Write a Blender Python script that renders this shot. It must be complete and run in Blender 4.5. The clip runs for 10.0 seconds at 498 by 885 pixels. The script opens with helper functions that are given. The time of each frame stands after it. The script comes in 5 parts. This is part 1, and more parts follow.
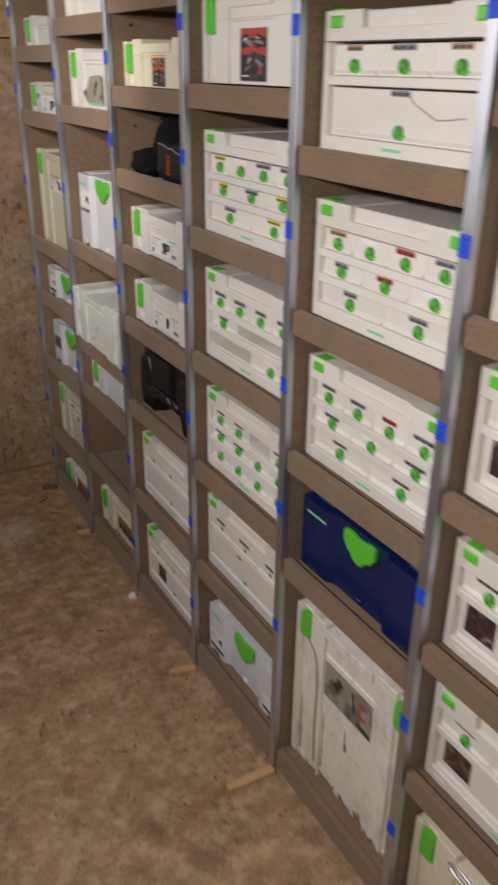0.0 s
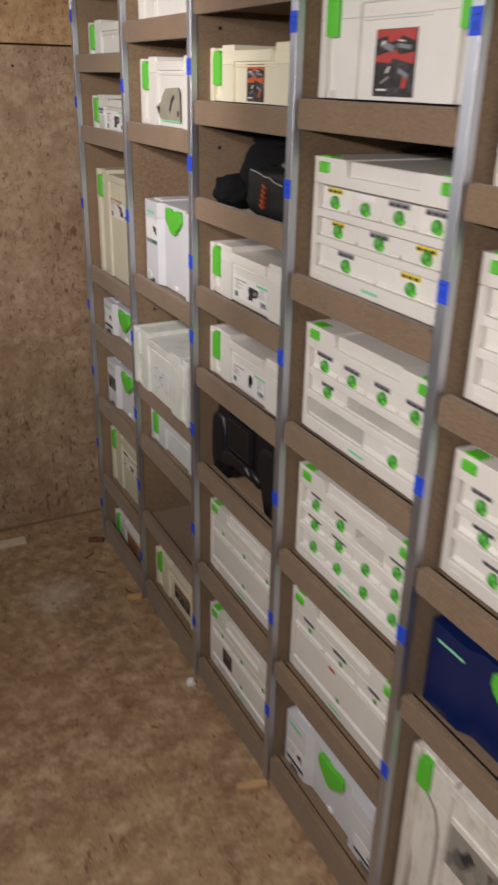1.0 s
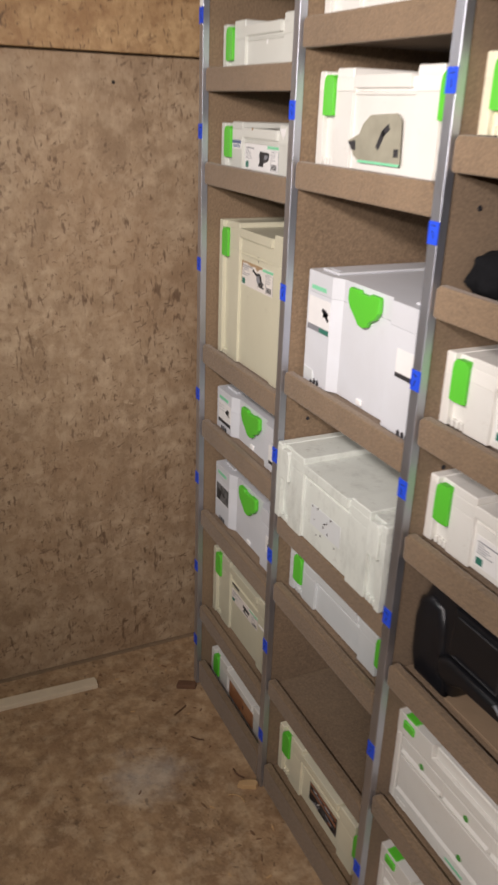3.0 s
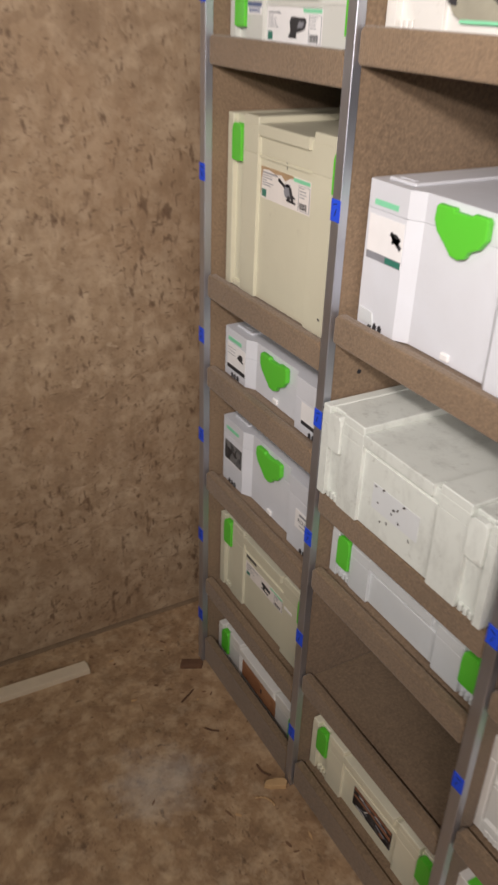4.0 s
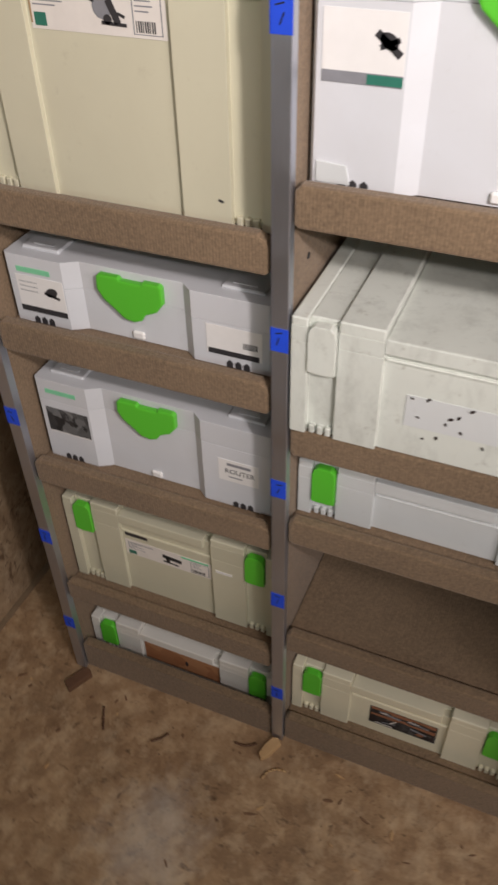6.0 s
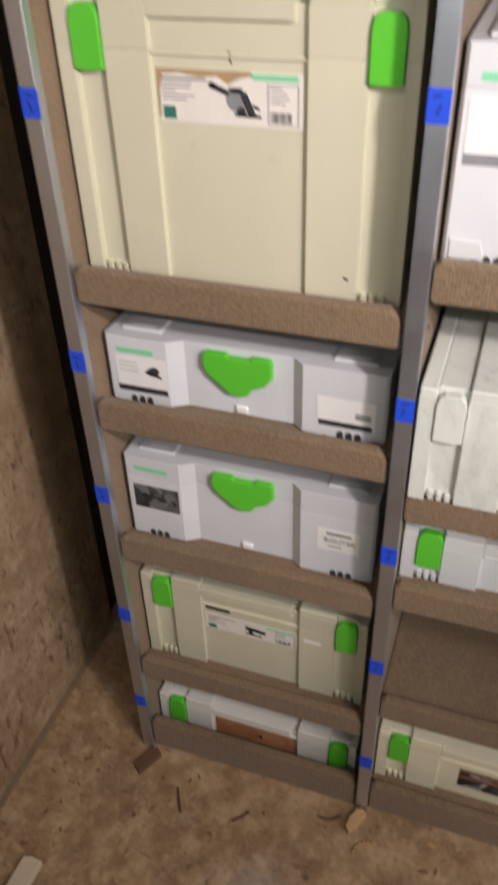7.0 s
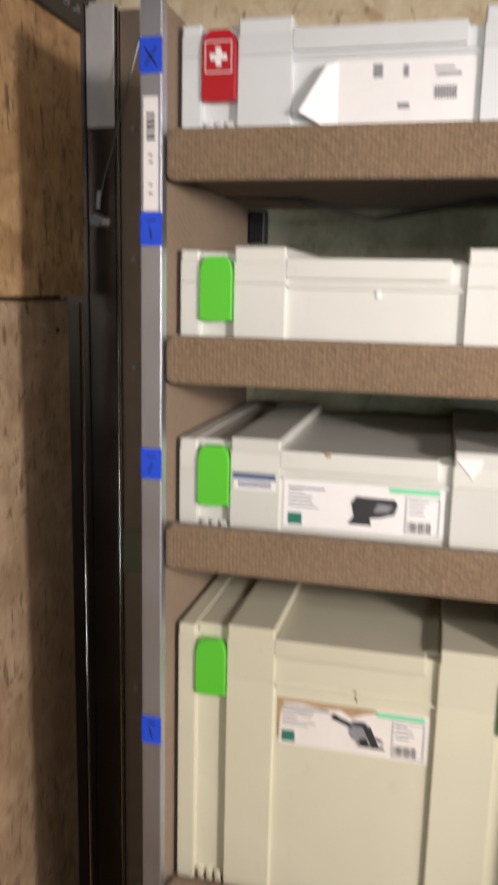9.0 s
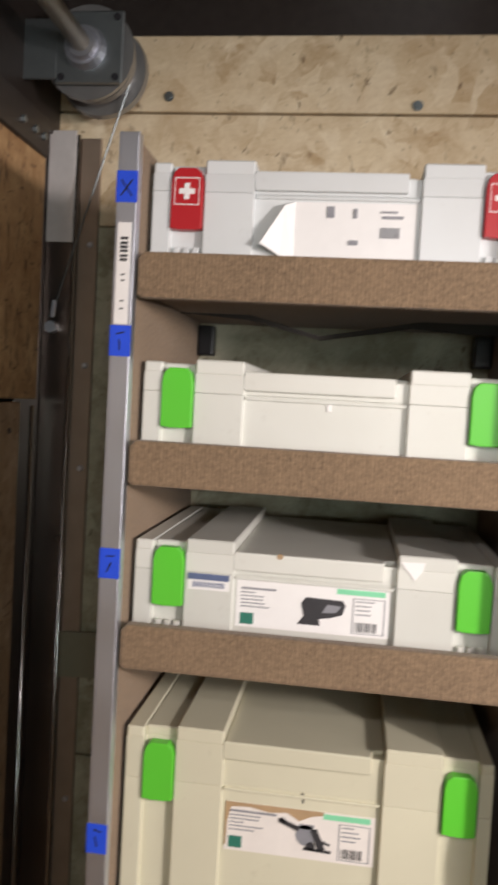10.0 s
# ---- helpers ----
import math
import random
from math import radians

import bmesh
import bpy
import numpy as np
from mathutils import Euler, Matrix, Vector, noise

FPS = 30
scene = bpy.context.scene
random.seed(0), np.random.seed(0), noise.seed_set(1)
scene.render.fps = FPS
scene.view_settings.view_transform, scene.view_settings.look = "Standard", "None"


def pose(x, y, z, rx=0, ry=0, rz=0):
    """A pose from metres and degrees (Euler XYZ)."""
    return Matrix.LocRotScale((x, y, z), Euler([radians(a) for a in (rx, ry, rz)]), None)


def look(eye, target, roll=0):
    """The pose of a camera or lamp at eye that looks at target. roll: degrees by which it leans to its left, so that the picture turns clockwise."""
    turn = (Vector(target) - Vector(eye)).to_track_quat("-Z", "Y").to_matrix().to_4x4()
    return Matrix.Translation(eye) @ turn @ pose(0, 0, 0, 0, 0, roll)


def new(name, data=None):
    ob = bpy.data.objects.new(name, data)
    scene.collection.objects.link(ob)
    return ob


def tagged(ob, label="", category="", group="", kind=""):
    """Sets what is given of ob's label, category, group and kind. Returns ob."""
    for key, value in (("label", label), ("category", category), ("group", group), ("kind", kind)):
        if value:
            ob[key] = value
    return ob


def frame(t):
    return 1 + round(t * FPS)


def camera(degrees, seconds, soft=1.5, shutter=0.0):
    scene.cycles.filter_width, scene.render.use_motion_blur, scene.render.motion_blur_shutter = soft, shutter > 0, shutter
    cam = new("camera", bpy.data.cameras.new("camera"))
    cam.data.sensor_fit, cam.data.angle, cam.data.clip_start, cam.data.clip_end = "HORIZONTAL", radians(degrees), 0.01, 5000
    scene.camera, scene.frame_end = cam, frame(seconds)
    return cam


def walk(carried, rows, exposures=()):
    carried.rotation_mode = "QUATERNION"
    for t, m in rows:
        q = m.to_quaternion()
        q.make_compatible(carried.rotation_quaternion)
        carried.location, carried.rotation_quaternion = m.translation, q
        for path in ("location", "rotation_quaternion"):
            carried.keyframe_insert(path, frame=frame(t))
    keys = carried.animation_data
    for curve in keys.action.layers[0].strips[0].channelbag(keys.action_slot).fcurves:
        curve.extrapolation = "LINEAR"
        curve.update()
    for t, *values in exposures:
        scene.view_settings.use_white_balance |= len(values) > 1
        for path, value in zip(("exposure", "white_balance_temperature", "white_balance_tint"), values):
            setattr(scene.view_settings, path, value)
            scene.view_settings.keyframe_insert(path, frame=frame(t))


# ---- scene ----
# ---------------------------------------------------------------- camera
cam = camera(34.7, 10.0, soft=2.8, shutter=0.7)
PATH = [
    (0, (0.057, 0.033, 1.581), (0.966, 1.596, 0.728), 0.8),
    (0.5, (0.088, 0.212, 1.567), (0.952, 1.813, 0.737), 2.1),
    (1, (0.121, 0.430, 1.573), (0.963, 2.045, 0.746), 1.3),
    (1.5, (0.157, 0.628, 1.550), (0.896, 2.290, 0.718), 1.6),
    (2, (0.196, 0.791, 1.554), (0.842, 2.523, 0.789), 2.2),
    (2.5, (0.150, 1.029, 1.555), (0.881, 2.733, 0.805), 2.9),
    (3, (0.135, 1.228, 1.556), (0.936, 2.888, 0.781), 2.1),
    (3.2, (0.152, 1.295, 1.539), (0.942, 2.935, 0.711), 1.8),
    (4.3, (0.156, 1.766, 1.486), (1.127, 3.166, 0.440), 1.9),
    (4.5, (0.154, 1.862, 1.474), (1.194, 3.171, 0.376), 1.8),
    (5, (0.132, 2.026, 1.460), (1.263, 3.175, 0.277), 2.3),
    (5.2, (0.139, 2.076, 1.449), (1.332, 3.097, 0.209), 1.2),
    (6.3, (0.110, 2.398, 1.403), (1.523, 2.932, 0.093), -2.2),
    (6.5, (0.095, 2.448, 1.404), (1.527, 2.964, 0.106), -2.6),
    (7, (0.067, 2.496, 1.432), (1.557, 3.050, 0.218), -2.0),
    (7.5, (0.035, 2.517, 1.498), (1.633, 3.142, 0.471), -0.6),
    (8, (0.054, 2.531, 1.576), (1.772, 3.246, 0.844), 1.5),
    (8.5, (0.097, 2.588, 1.620), (1.878, 3.290, 1.041), 2.6),
    (9, (0.101, 2.747, 1.678), (2.011, 3.205, 1.305), 1.3),
    (9.5, (0.071, 2.786, 1.682), (2.023, 3.177, 1.487), 2.2),
    (10, (0.050, 2.784, 1.682), (2.030, 3.044, 1.574), 3.2),
]
EXPOSURES = [(0.0, -0.78), (1.0, -0.62), (1.5, -0.42), (2.0, -0.22), (2.5, -0.22), (3.2, -0.22), (4.5, -0.28), (5.2, -0.36), (6.5, -0.06), (7.0, 0.08), (7.5, 0.26), (8.0, 0.26), (8.5, 0.17), (9.0, 0.07), (10.0, 0.03)]
walk(cam, [(t, look(eye, target, roll)) for t, eye, target, roll in PATH], EXPOSURES)

# ---------------------------------------------------------------- light
world = bpy.data.worlds.new("night")
world.use_nodes = True
world.node_tree.nodes["Background"].inputs[0].default_value = (0.55, 0.72, 0.66, 1)
world.node_tree.nodes["Background"].inputs[1].default_value = 0.10
scene.world = world


def unseen_strip(name, y0, y1, x, z, watts, aim, wide=0.05, colour=(1.0, 0.93, 0.84)):
    """An unseen long thin light that runs along the aisle at head height."""
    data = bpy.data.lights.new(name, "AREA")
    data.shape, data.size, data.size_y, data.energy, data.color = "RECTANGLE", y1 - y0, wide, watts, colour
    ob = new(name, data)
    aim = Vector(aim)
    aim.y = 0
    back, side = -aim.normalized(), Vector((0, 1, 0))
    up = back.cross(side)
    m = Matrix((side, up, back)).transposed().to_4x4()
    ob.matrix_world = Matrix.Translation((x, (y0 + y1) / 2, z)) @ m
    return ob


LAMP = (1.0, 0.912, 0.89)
# unseen strips stand in for the carried light, a little above the eye
unseen_strip("carried_light", -0.60, 1.05, -0.26, 1.72, 33.0, (0.74, 0.0, -0.67), 0.05, LAMP)
unseen_strip("carried_light", 1.20, 1.95, -0.26, 1.72, 11.5, (0.70, 0.0, -0.71), 0.05, LAMP)
unseen_strip("carried_light", 2.50, 2.80, 0.00, 1.88, 2.6, (0.95, 0.0, 0.16), 0.05, LAMP)
# a hand lamp held behind the viewer, turned towards the bay by the door
torch = bpy.data.lights.new("hand_lamp", "SPOT")
torch.energy, torch.color, torch.spot_size, torch.spot_blend, torch.shadow_soft_size = 86.0, LAMP, radians(76), 1.0, 0.05
hand_lamp = new("hand_lamp", torch)
hand_lamp.matrix_world = look((-0.06, 1.68, 1.80), (0.98, 2.86, 1.28), 0)
# a weak cool fill light, added unseen on the opposite side near the door
unseen_strip("cool_fill", 2.25, 2.65, -1.10, 1.62, 4.4, (0.97, 0.0, -0.12), 0.25, (0.86, 1.0, 0.96))

# ---------------------------------------------------------------- materials
FLOOR = -0.018


def ground_at(y):
    """The floor falls a little towards the door."""
    return FLOOR - 0.018 * (y - 1.5)



def material(name, rough=0.5, metal=0.0):
    m = bpy.data.materials.new(name)
    m.use_nodes = True
    nt = m.node_tree
    b = nt.nodes["Principled BSDF"]
    b.inputs["Roughness"].default_value, b.inputs["Metallic"].default_value = rough, metal
    return m, nt, b


def node(nt, kind, **values):
    n = nt.nodes.new(kind)
    for key, value in values.items():
        n.inputs[key].default_value = value
    return n


def coords(nt, scale=(1, 1, 1), turn=(0, 0, 0), space="Object"):
    tc = nt.nodes.new("ShaderNodeTexCoord")
    mp = nt.nodes.new("ShaderNodeMapping")
    mp.inputs["Scale"].default_value = scale
    mp.inputs["Rotation"].default_value = [radians(a) for a in turn]
    nt.links.new(tc.outputs[space], mp.inputs["Vector"])
    return mp.outputs["Vector"]


def noisy(nt, vector, scale, detail=4.0, rough=0.55, distort=0.0):
    n = node(nt, "ShaderNodeTexNoise", Scale=scale, Detail=detail, Roughness=rough, Distortion=distort)
    nt.links.new(vector, n.inputs["Vector"])
    return n.outputs["Fac"]


def ramp(nt, fac, stops):
    r = nt.nodes.new("ShaderNodeValToRGB")
    e = r.color_ramp.elements
    while len(e) < len(stops):
        e.new(0.5)
    for el, (pos, col) in zip(e, stops):
        el.position, el.color = pos, (*col, 1)
    nt.links.new(fac, r.inputs["Fac"])
    return r.outputs["Color"]


def mixed(nt, fac, a, b, blend="MIX"):
    n = nt.nodes.new("ShaderNodeMix")
    n.data_type, n.blend_type = "RGBA", blend
    for value, key in ((fac, 0), (a, 6), (b, 7)):
        if isinstance(value, bpy.types.NodeSocket):
            nt.links.new(value, n.inputs[key])
        else:
            n.inputs[key].default_value = value if key == 0 else (*value, 1)
    return n.outputs[2]


def bump(nt, b, height, strength, distance):
    n = node(nt, "ShaderNodeBump", Strength=strength, Distance=distance)
    nt.links.new(height, n.inputs["Height"])
    nt.links.new(n.outputs["Normal"], b.inputs["Normal"])


def plastic(name, colour, rough=0.42, grime=0.12, dirt=(0.30, 0.25, 0.18), streak=0.0, smear_colour=(0.16, 0.15, 0.13)):
    """Moulded plastic with a fine grain, faint yellowing, scuffs and dust."""
    m, nt, b = material(name, rough)
    v = coords(nt)
    broad = ramp(nt, noisy(nt, v, 7.0, 5.0, 0.6, 0.4), [(0.35, (0, 0, 0)), (0.75, (1, 1, 1))])
    scuff = ramp(nt, noisy(nt, v, 55.0, 6.0, 0.7), [(0.60, (0, 0, 0)), (0.74, (1, 1, 1))])
    dark = tuple(c * 0.80 for c in colour)
    c = mixed(nt, broad, colour, tuple(0.88 * a + 0.12 * d for a, d in zip(colour, dirt)))
    f = nt.nodes.new("ShaderNodeMath")
    f.operation = "MULTIPLY"
    nt.links.new(scuff, f.inputs[0])
    f.inputs[1].default_value = grime
    c = mixed(nt, f.outputs[0], c, dirt)
    if streak > 0:
        smear = ramp(nt, noisy(nt, coords(nt, (9, 9, 3.5)), 2.4, 9.0, 0.78, 0.15), [(0.49, (0, 0, 0)), (0.68, (1, 1, 1))])
        g = nt.nodes.new("ShaderNodeMath")
        g.operation = "MULTIPLY"
        nt.links.new(smear, g.inputs[0])
        g.inputs[1].default_value = streak
        c = mixed(nt, g.outputs[0], c, smear_colour)
    rnd = nt.nodes.new("ShaderNodeObjectInfo").outputs["Random"]
    hue = node(nt, "ShaderNodeHueSaturation")
    mr = node(nt, "ShaderNodeMapRange", **{"To Min": 0.93, "To Max": 1.04})
    nt.links.new(rnd, mr.inputs["Value"])
    nt.links.new(mr.outputs[0], hue.inputs["Value"])
    nt.links.new(c, hue.inputs["Color"])
    nt.links.new(hue.outputs[0], b.inputs["Base Color"])
    bump(nt, b, noisy(nt, v, 900.0, 2.0), 0.10, 0.0006)
    return m


def plain(name, colour, rough=0.5, metal=0.0, grain=0.12, size=60.0):
    m, nt, b = material(name, rough, metal)
    f = noisy(nt, coords(nt), size, 5.0)
    nt.links.new(mixed(nt, f, tuple(c * (1 - grain) for c in colour), tuple(min(1, c * (1 + grain)) for c in colour)), b.inputs["Base Color"])
    return m


def osb(name, pale, middle, dark, fleck, axes=(0, 0, 0), flakes=1.0, strands=0.5, blotch=0.5, specks=0.0, streak=0.0, worn=0.0):
    """Pressed strand board: soft flakes lying every way, stained patches, dark bark flecks in loose groups."""
    m, nt, b = material(name, 0.64)
    v = coords(nt, (1, 1, 1), axes)
    wob = node(nt, "ShaderNodeTexNoise", Scale=16.0, Detail=5.0)
    nt.links.new(v, wob.inputs["Vector"])
    off = nt.nodes.new("ShaderNodeVectorMath")
    off.operation = "MULTIPLY_ADD"
    nt.links.new(wob.outputs["Color"], off.inputs[0])
    off.inputs[1].default_value = (0.040, 0.040, 0.040)
    nt.links.new(v, off.inputs[2])
    layers = []
    for turn, stretch in ((14, (34, 11, 20)), (-42, (40, 13, 20)), (68, (38, 12, 20))):
        sp = nt.nodes.new("ShaderNodeMapping")
        sp.vector_type = "TEXTURE"
        sp.inputs["Rotation"].default_value = (0, 0, radians(turn))
        sp.inputs["Scale"].default_value = tuple(1 / (k * flakes) for k in stretch)
        nt.links.new(off.outputs[0], sp.inputs["Vector"])
        vo = node(nt, "ShaderNodeTexVoronoi", Scale=1.0)
        nt.links.new(sp.outputs[0], vo.inputs["Vector"])
        rgb = nt.nodes.new("ShaderNodeSeparateColor")
        nt.links.new(vo.outputs["Color"], rgb.inputs[0])
        layers.append((vo, rgb.outputs[0], sp.outputs[0]))
    tones = [(0.0, dark), (0.3, middle), (0.7, middle), (1.0, pale)]
    one, two, three = (ramp(nt, layer[1], tones) for layer in layers)
    pick = ramp(nt, noisy(nt, v, 24.0, 4.0), [(0.44, (0, 0, 0)), (0.55, (1, 1, 1))])
    pick2 = ramp(nt, noisy(nt, v, 17.0, 4.0), [(0.47, (0, 0, 0)), (0.58, (1, 1, 1))])
    c = mixed(nt, pick2, mixed(nt, pick, one, two), three)
    c = mixed(nt, strands, middle, c)
    # fibre grain along the flakes
    grain = noisy(nt, layers[0][2], 4.0, 7.0, 0.72)
    c = mixed(nt, 0.30, c, ramp(nt, grain, [(0.32, dark), (0.68, pale)]))
    # pale and stained patches of a hand's width, then of an arm's length
    light = ramp(nt, noisy(nt, v, 21.0, 7.0, 0.64), [(0.47, (0, 0, 0)), (0.62, (blotch, blotch, blotch))])
    c = mixed(nt, light, c, pale)
    stain = ramp(nt, noisy(nt, v, 10.0, 8.0, 0.70, 0.1), [(0.48, (0, 0, 0)), (0.64, (blotch, blotch, blotch))])
    c = mixed(nt, stain, c, dark)
    wide = ramp(nt, noisy(nt, v, 2.4, 6.0, 0.62), [(0.45, (0, 0, 0)), (0.72, (blotch * 0.8,) * 3)])
    c = mixed(nt, wide, c, tuple(k * q for k, q in zip(dark, (1.1, 1.0, 0.9))))
    if streak > 0:
        run = ramp(nt, noisy(nt, coords(nt, (26, 3.2, 10), axes), 1.0, 7.0, 0.72), [(0.45, (0, 0, 0)), (0.75, (streak, streak, streak))])
        c = mixed(nt, run, c, tuple(k * 0.85 for k in dark))
    # bark flecks, gathered in loose groups
    group = noisy(nt, v, 6.0, 4.0, 0.6)
    stub = coords(nt, (1.5, 0.8, 0.5), axes)
    for spot_v, size, cut in ((stub, 34.0, 0.675), (stub, 58.0, 0.665), (layers[2][2], 2.0, 0.68)):
        add = nt.nodes.new("ShaderNodeMath")
        add.operation = "MULTIPLY_ADD"
        nt.links.new(group, add.inputs[0])
        add.inputs[1].default_value = 0.18
        nt.links.new(noisy(nt, spot_v, size, 3.0, 0.6, 0.2), add.inputs[2])
        low = cut + 0.09 - specks
        spot = ramp(nt, add.outputs[0], [(low, (0, 0, 0)), (low + 0.09, (0.8, 0.8, 0.8))])
        c = mixed(nt, spot, c, fleck)
    tiny = ramp(nt, noisy(nt, v, 95.0, 3.0, 0.6), [(0.67 - specks * 0.5, (0, 0, 0)), (0.73, (0.75, 0.75, 0.75))])
    c = mixed(nt, tiny, c, fleck)
    if worn > 0:
        dirt = ramp(nt, noisy(nt, v, 11.0, 8.0, 0.72, 0.1), [(0.45, (0, 0, 0)), (0.66, (worn, worn, worn))])
        c = mixed(nt, dirt, c, tuple(k * 0.62 for k in dark))
        dust = ramp(nt, noisy(nt, v, 21.0, 8.0, 0.74, 0.1), [(0.50, (0, 0, 0)), (0.72, (0.65, 0.65, 0.65))])
        c = mixed(nt, dust, c, (0.57, 0.43, 0.28))
        far = nt.nodes.new("ShaderNodeVectorMath")
        far.operation = "DISTANCE"
        nt.links.new(v, far.inputs[0])
        far.inputs[1].default_value = (0.60, 2.725, FLOOR)
        edge = nt.nodes.new("ShaderNodeMath")
        edge.operation = "MULTIPLY_ADD"
        nt.links.new(noisy(nt, v, 16.0, 8.0, 0.75), edge.inputs[0])
        edge.inputs[1].default_value = 0.26
        nt.links.new(far.outputs["Value"], edge.inputs[2])
        c = mixed(nt, ramp(nt, edge.outputs[0], [(0.11, (0.55, 0.55, 0.55)), (0.26, (0, 0, 0))]), c, (0.66, 0.62, 0.56))
    nt.links.new(c, b.inputs["Base Color"])
    bump(nt, b, layers[1][0].outputs["Distance"], 0.22, 0.002)
    return m


def carpet(name, colour):
    """Ribbed needle-felt: fine upright ribs and a loose fibre grain."""
    m, nt, b = material(name, 0.95)
    v = coords(nt, space="Object")
    w = nt.nodes.new("ShaderNodeTexWave")
    w.wave_type, w.bands_direction = "BANDS", "Y"
    for key, value in (("Scale", 78.0), ("Distortion", 1.6), ("Detail", 3.0), ("Detail Scale", 2.5)):
        w.inputs[key].default_value = value
    nt.links.new(v, w.inputs["Vector"])
    fibre = noisy(nt, v, 240.0, 4.0, 0.7)
    broad = noisy(nt, v, 9.0, 5.0, 0.6)
    c = mixed(nt, ramp(nt, fibre, [(0.3, (0, 0, 0)), (0.7, (1, 1, 1))]), tuple(k * 0.55 for k in colour), tuple(k * 1.4 for k in colour))
    c = mixed(nt, ramp(nt, w.outputs["Fac"], [(0.2, (0, 0, 0)), (0.9, (0.30, 0.30, 0.30))]), c, tuple(k * 0.45 for k in colour))
    c = mixed(nt, ramp(nt, broad, [(0.35, (0, 0, 0)), (0.75, (0.4, 0.4, 0.4))]), c, tuple(k * 1.35 for k in colour))
    nt.links.new(c, b.inputs["Base Color"])
    add = nt.nodes.new("ShaderNodeMath")
    add.operation = "ADD"
    rib = nt.nodes.new("ShaderNodeMath")
    rib.operation = "MULTIPLY"
    nt.links.new(w.outputs["Fac"], rib.inputs[0])
    rib.inputs[1].default_value = 0.35
    nt.links.new(rib.outputs[0], add.inputs[0])
    nt.links.new(fibre, add.inputs[1])
    bump(nt, b, add.outputs[0], 0.55, 0.0014)
    b.inputs["Sheen Weight"].default_value = 0.15
    return m


def brushed(name, colour, rough, turn=(1, 1, 40)):
    m, nt, b = material(name, rough, 1.0)
    f = noisy(nt, coords(nt, turn), 30.0, 5.0, 0.7)
    nt.links.new(mixed(nt, f, tuple(k * 0.82 for k in colour), colour), b.inputs["Base Color"])
    r = node(nt, "ShaderNodeMapRange", **{"To Min": rough * 0.75, "To Max": rough * 1.3})
    nt.links.new(noisy(nt, coords(nt), 12.0, 5.0), r.inputs["Value"])
    nt.links.new(r.outputs[0], b.inputs["Roughness"])
    return m


BARKY = (0.115, 0.065, 0.035)
OSB_WALL = osb("strand_board_wall", (0.49, 0.365, 0.238), (0.37, 0.255, 0.152), (0.25, 0.162, 0.092), (0.12, 0.068, 0.037), (90, 0, 0), 1.3, 1.0, 0.72, 0.060, 0.45)
OSB_UPPER = osb("strand_board_upper", (0.56, 0.375, 0.19), (0.43, 0.268, 0.127), (0.28, 0.155, 0.07), (0.12, 0.065, 0.033), (90, 0, 0), 1.2, 0.9, 0.8, 0.058)
OSB_SIDE = osb("strand_board_side", (0.82, 0.71, 0.52), (0.70, 0.575, 0.385), (0.44, 0.305, 0.16), (0.15, 0.09, 0.045), (0, 90, 0), 1.15, 1.0, 0.32, 0.012)
OSB_LOW = osb("grey_green_strand_board", (0.50, 0.49, 0.37), (0.38, 0.365, 0.27), (0.21, 0.195, 0.125), (0.11, 0.085, 0.05), (0, 90, 0), 1.0, 0.85, 0.7, 0.01)
OSB_FLOOR = osb("strand_board_floor", (0.57, 0.40, 0.235), (0.385, 0.245, 0.132), (0.225, 0.128, 0.066), BARKY, (0, 0, 0), 1.2, 0.7, 0.5, 0.03, 0.0, 0.58)
CARPET = carpet("brown_ribbed_carpet", (0.205, 0.138, 0.082))
ALU = brushed("aluminium", (0.64, 0.66, 0.73), 0.46, (60, 60, 1))
STEEL = brushed("stainless_steel", (0.62, 0.60, 0.59), 0.24, (60, 60, 1))
POST_STEEL = brushed("dark_glossy_steel", (0.34, 0.28, 0.25), 0.30, (60, 60, 1))
REFLECTION_STEEL = plain("steel_with_painted_reflection", (0.78, 0.74, 0.72), 0.34, 0.35, 0.15, 40.0)
FLANGE = plain("brown_satin_steel", (0.34, 0.265, 0.205), 0.42, 0.55, 0.2, 25.0)
GALV = plain("galvanised_steel", (0.26, 0.29, 0.30), 0.40, 0.85, 0.25, 25.0)
DARK_STEEL = plain("dark_painted_steel", (0.045, 0.036, 0.032), 0.38, 0.4, 0.3)
SILL = plain("worn_brown_sill", (0.24, 0.165, 0.10), 0.7, 0.0, 0.3, 40.0)
DULL = plain("dull_dark_brown", (0.085, 0.062, 0.045), 0.8, 0, 0.3, 12.0)
BOW = plain("dusty_steel_bow", (0.22, 0.18, 0.145), 0.6, 0.2, 0.3, 20.0)
ROOF = plain("dark_roof_sheet", (0.10, 0.105, 0.11), 0.18, 0.9, 0.35, 6.0)
TAPE = plain("blue_masking_tape", (0.014, 0.07, 0.66), 0.6, 0, 0.12)
INK = plain("black_marker", (0.01, 0.01, 0.014), 0.7)
WHITE = plastic("white_plastic", (0.76, 0.74, 0.69), grime=0.24, dirt=(0.36, 0.28, 0.19))
GREYISH = plastic("light_grey_plastic", (0.66, 0.67, 0.70), grime=0.08)
PALE = plastic("pale_grey_plastic", (0.66, 0.68, 0.68), grime=0.10)
CREAM = plastic("cream_plastic", (0.79, 0.74, 0.56))
SALLOW = plastic("aged_yellow_beige_plastic", (0.62, 0.59, 0.445), grime=0.16)
OFFWHITE = plastic("greyed_white_plastic", (0.65, 0.65, 0.595), grime=0.16)
GRUBBY = plastic("grubby_white_plastic", (0.72, 0.745, 0.685), 0.45, 0.45, (0.24, 0.21, 0.16), streak=0.27)
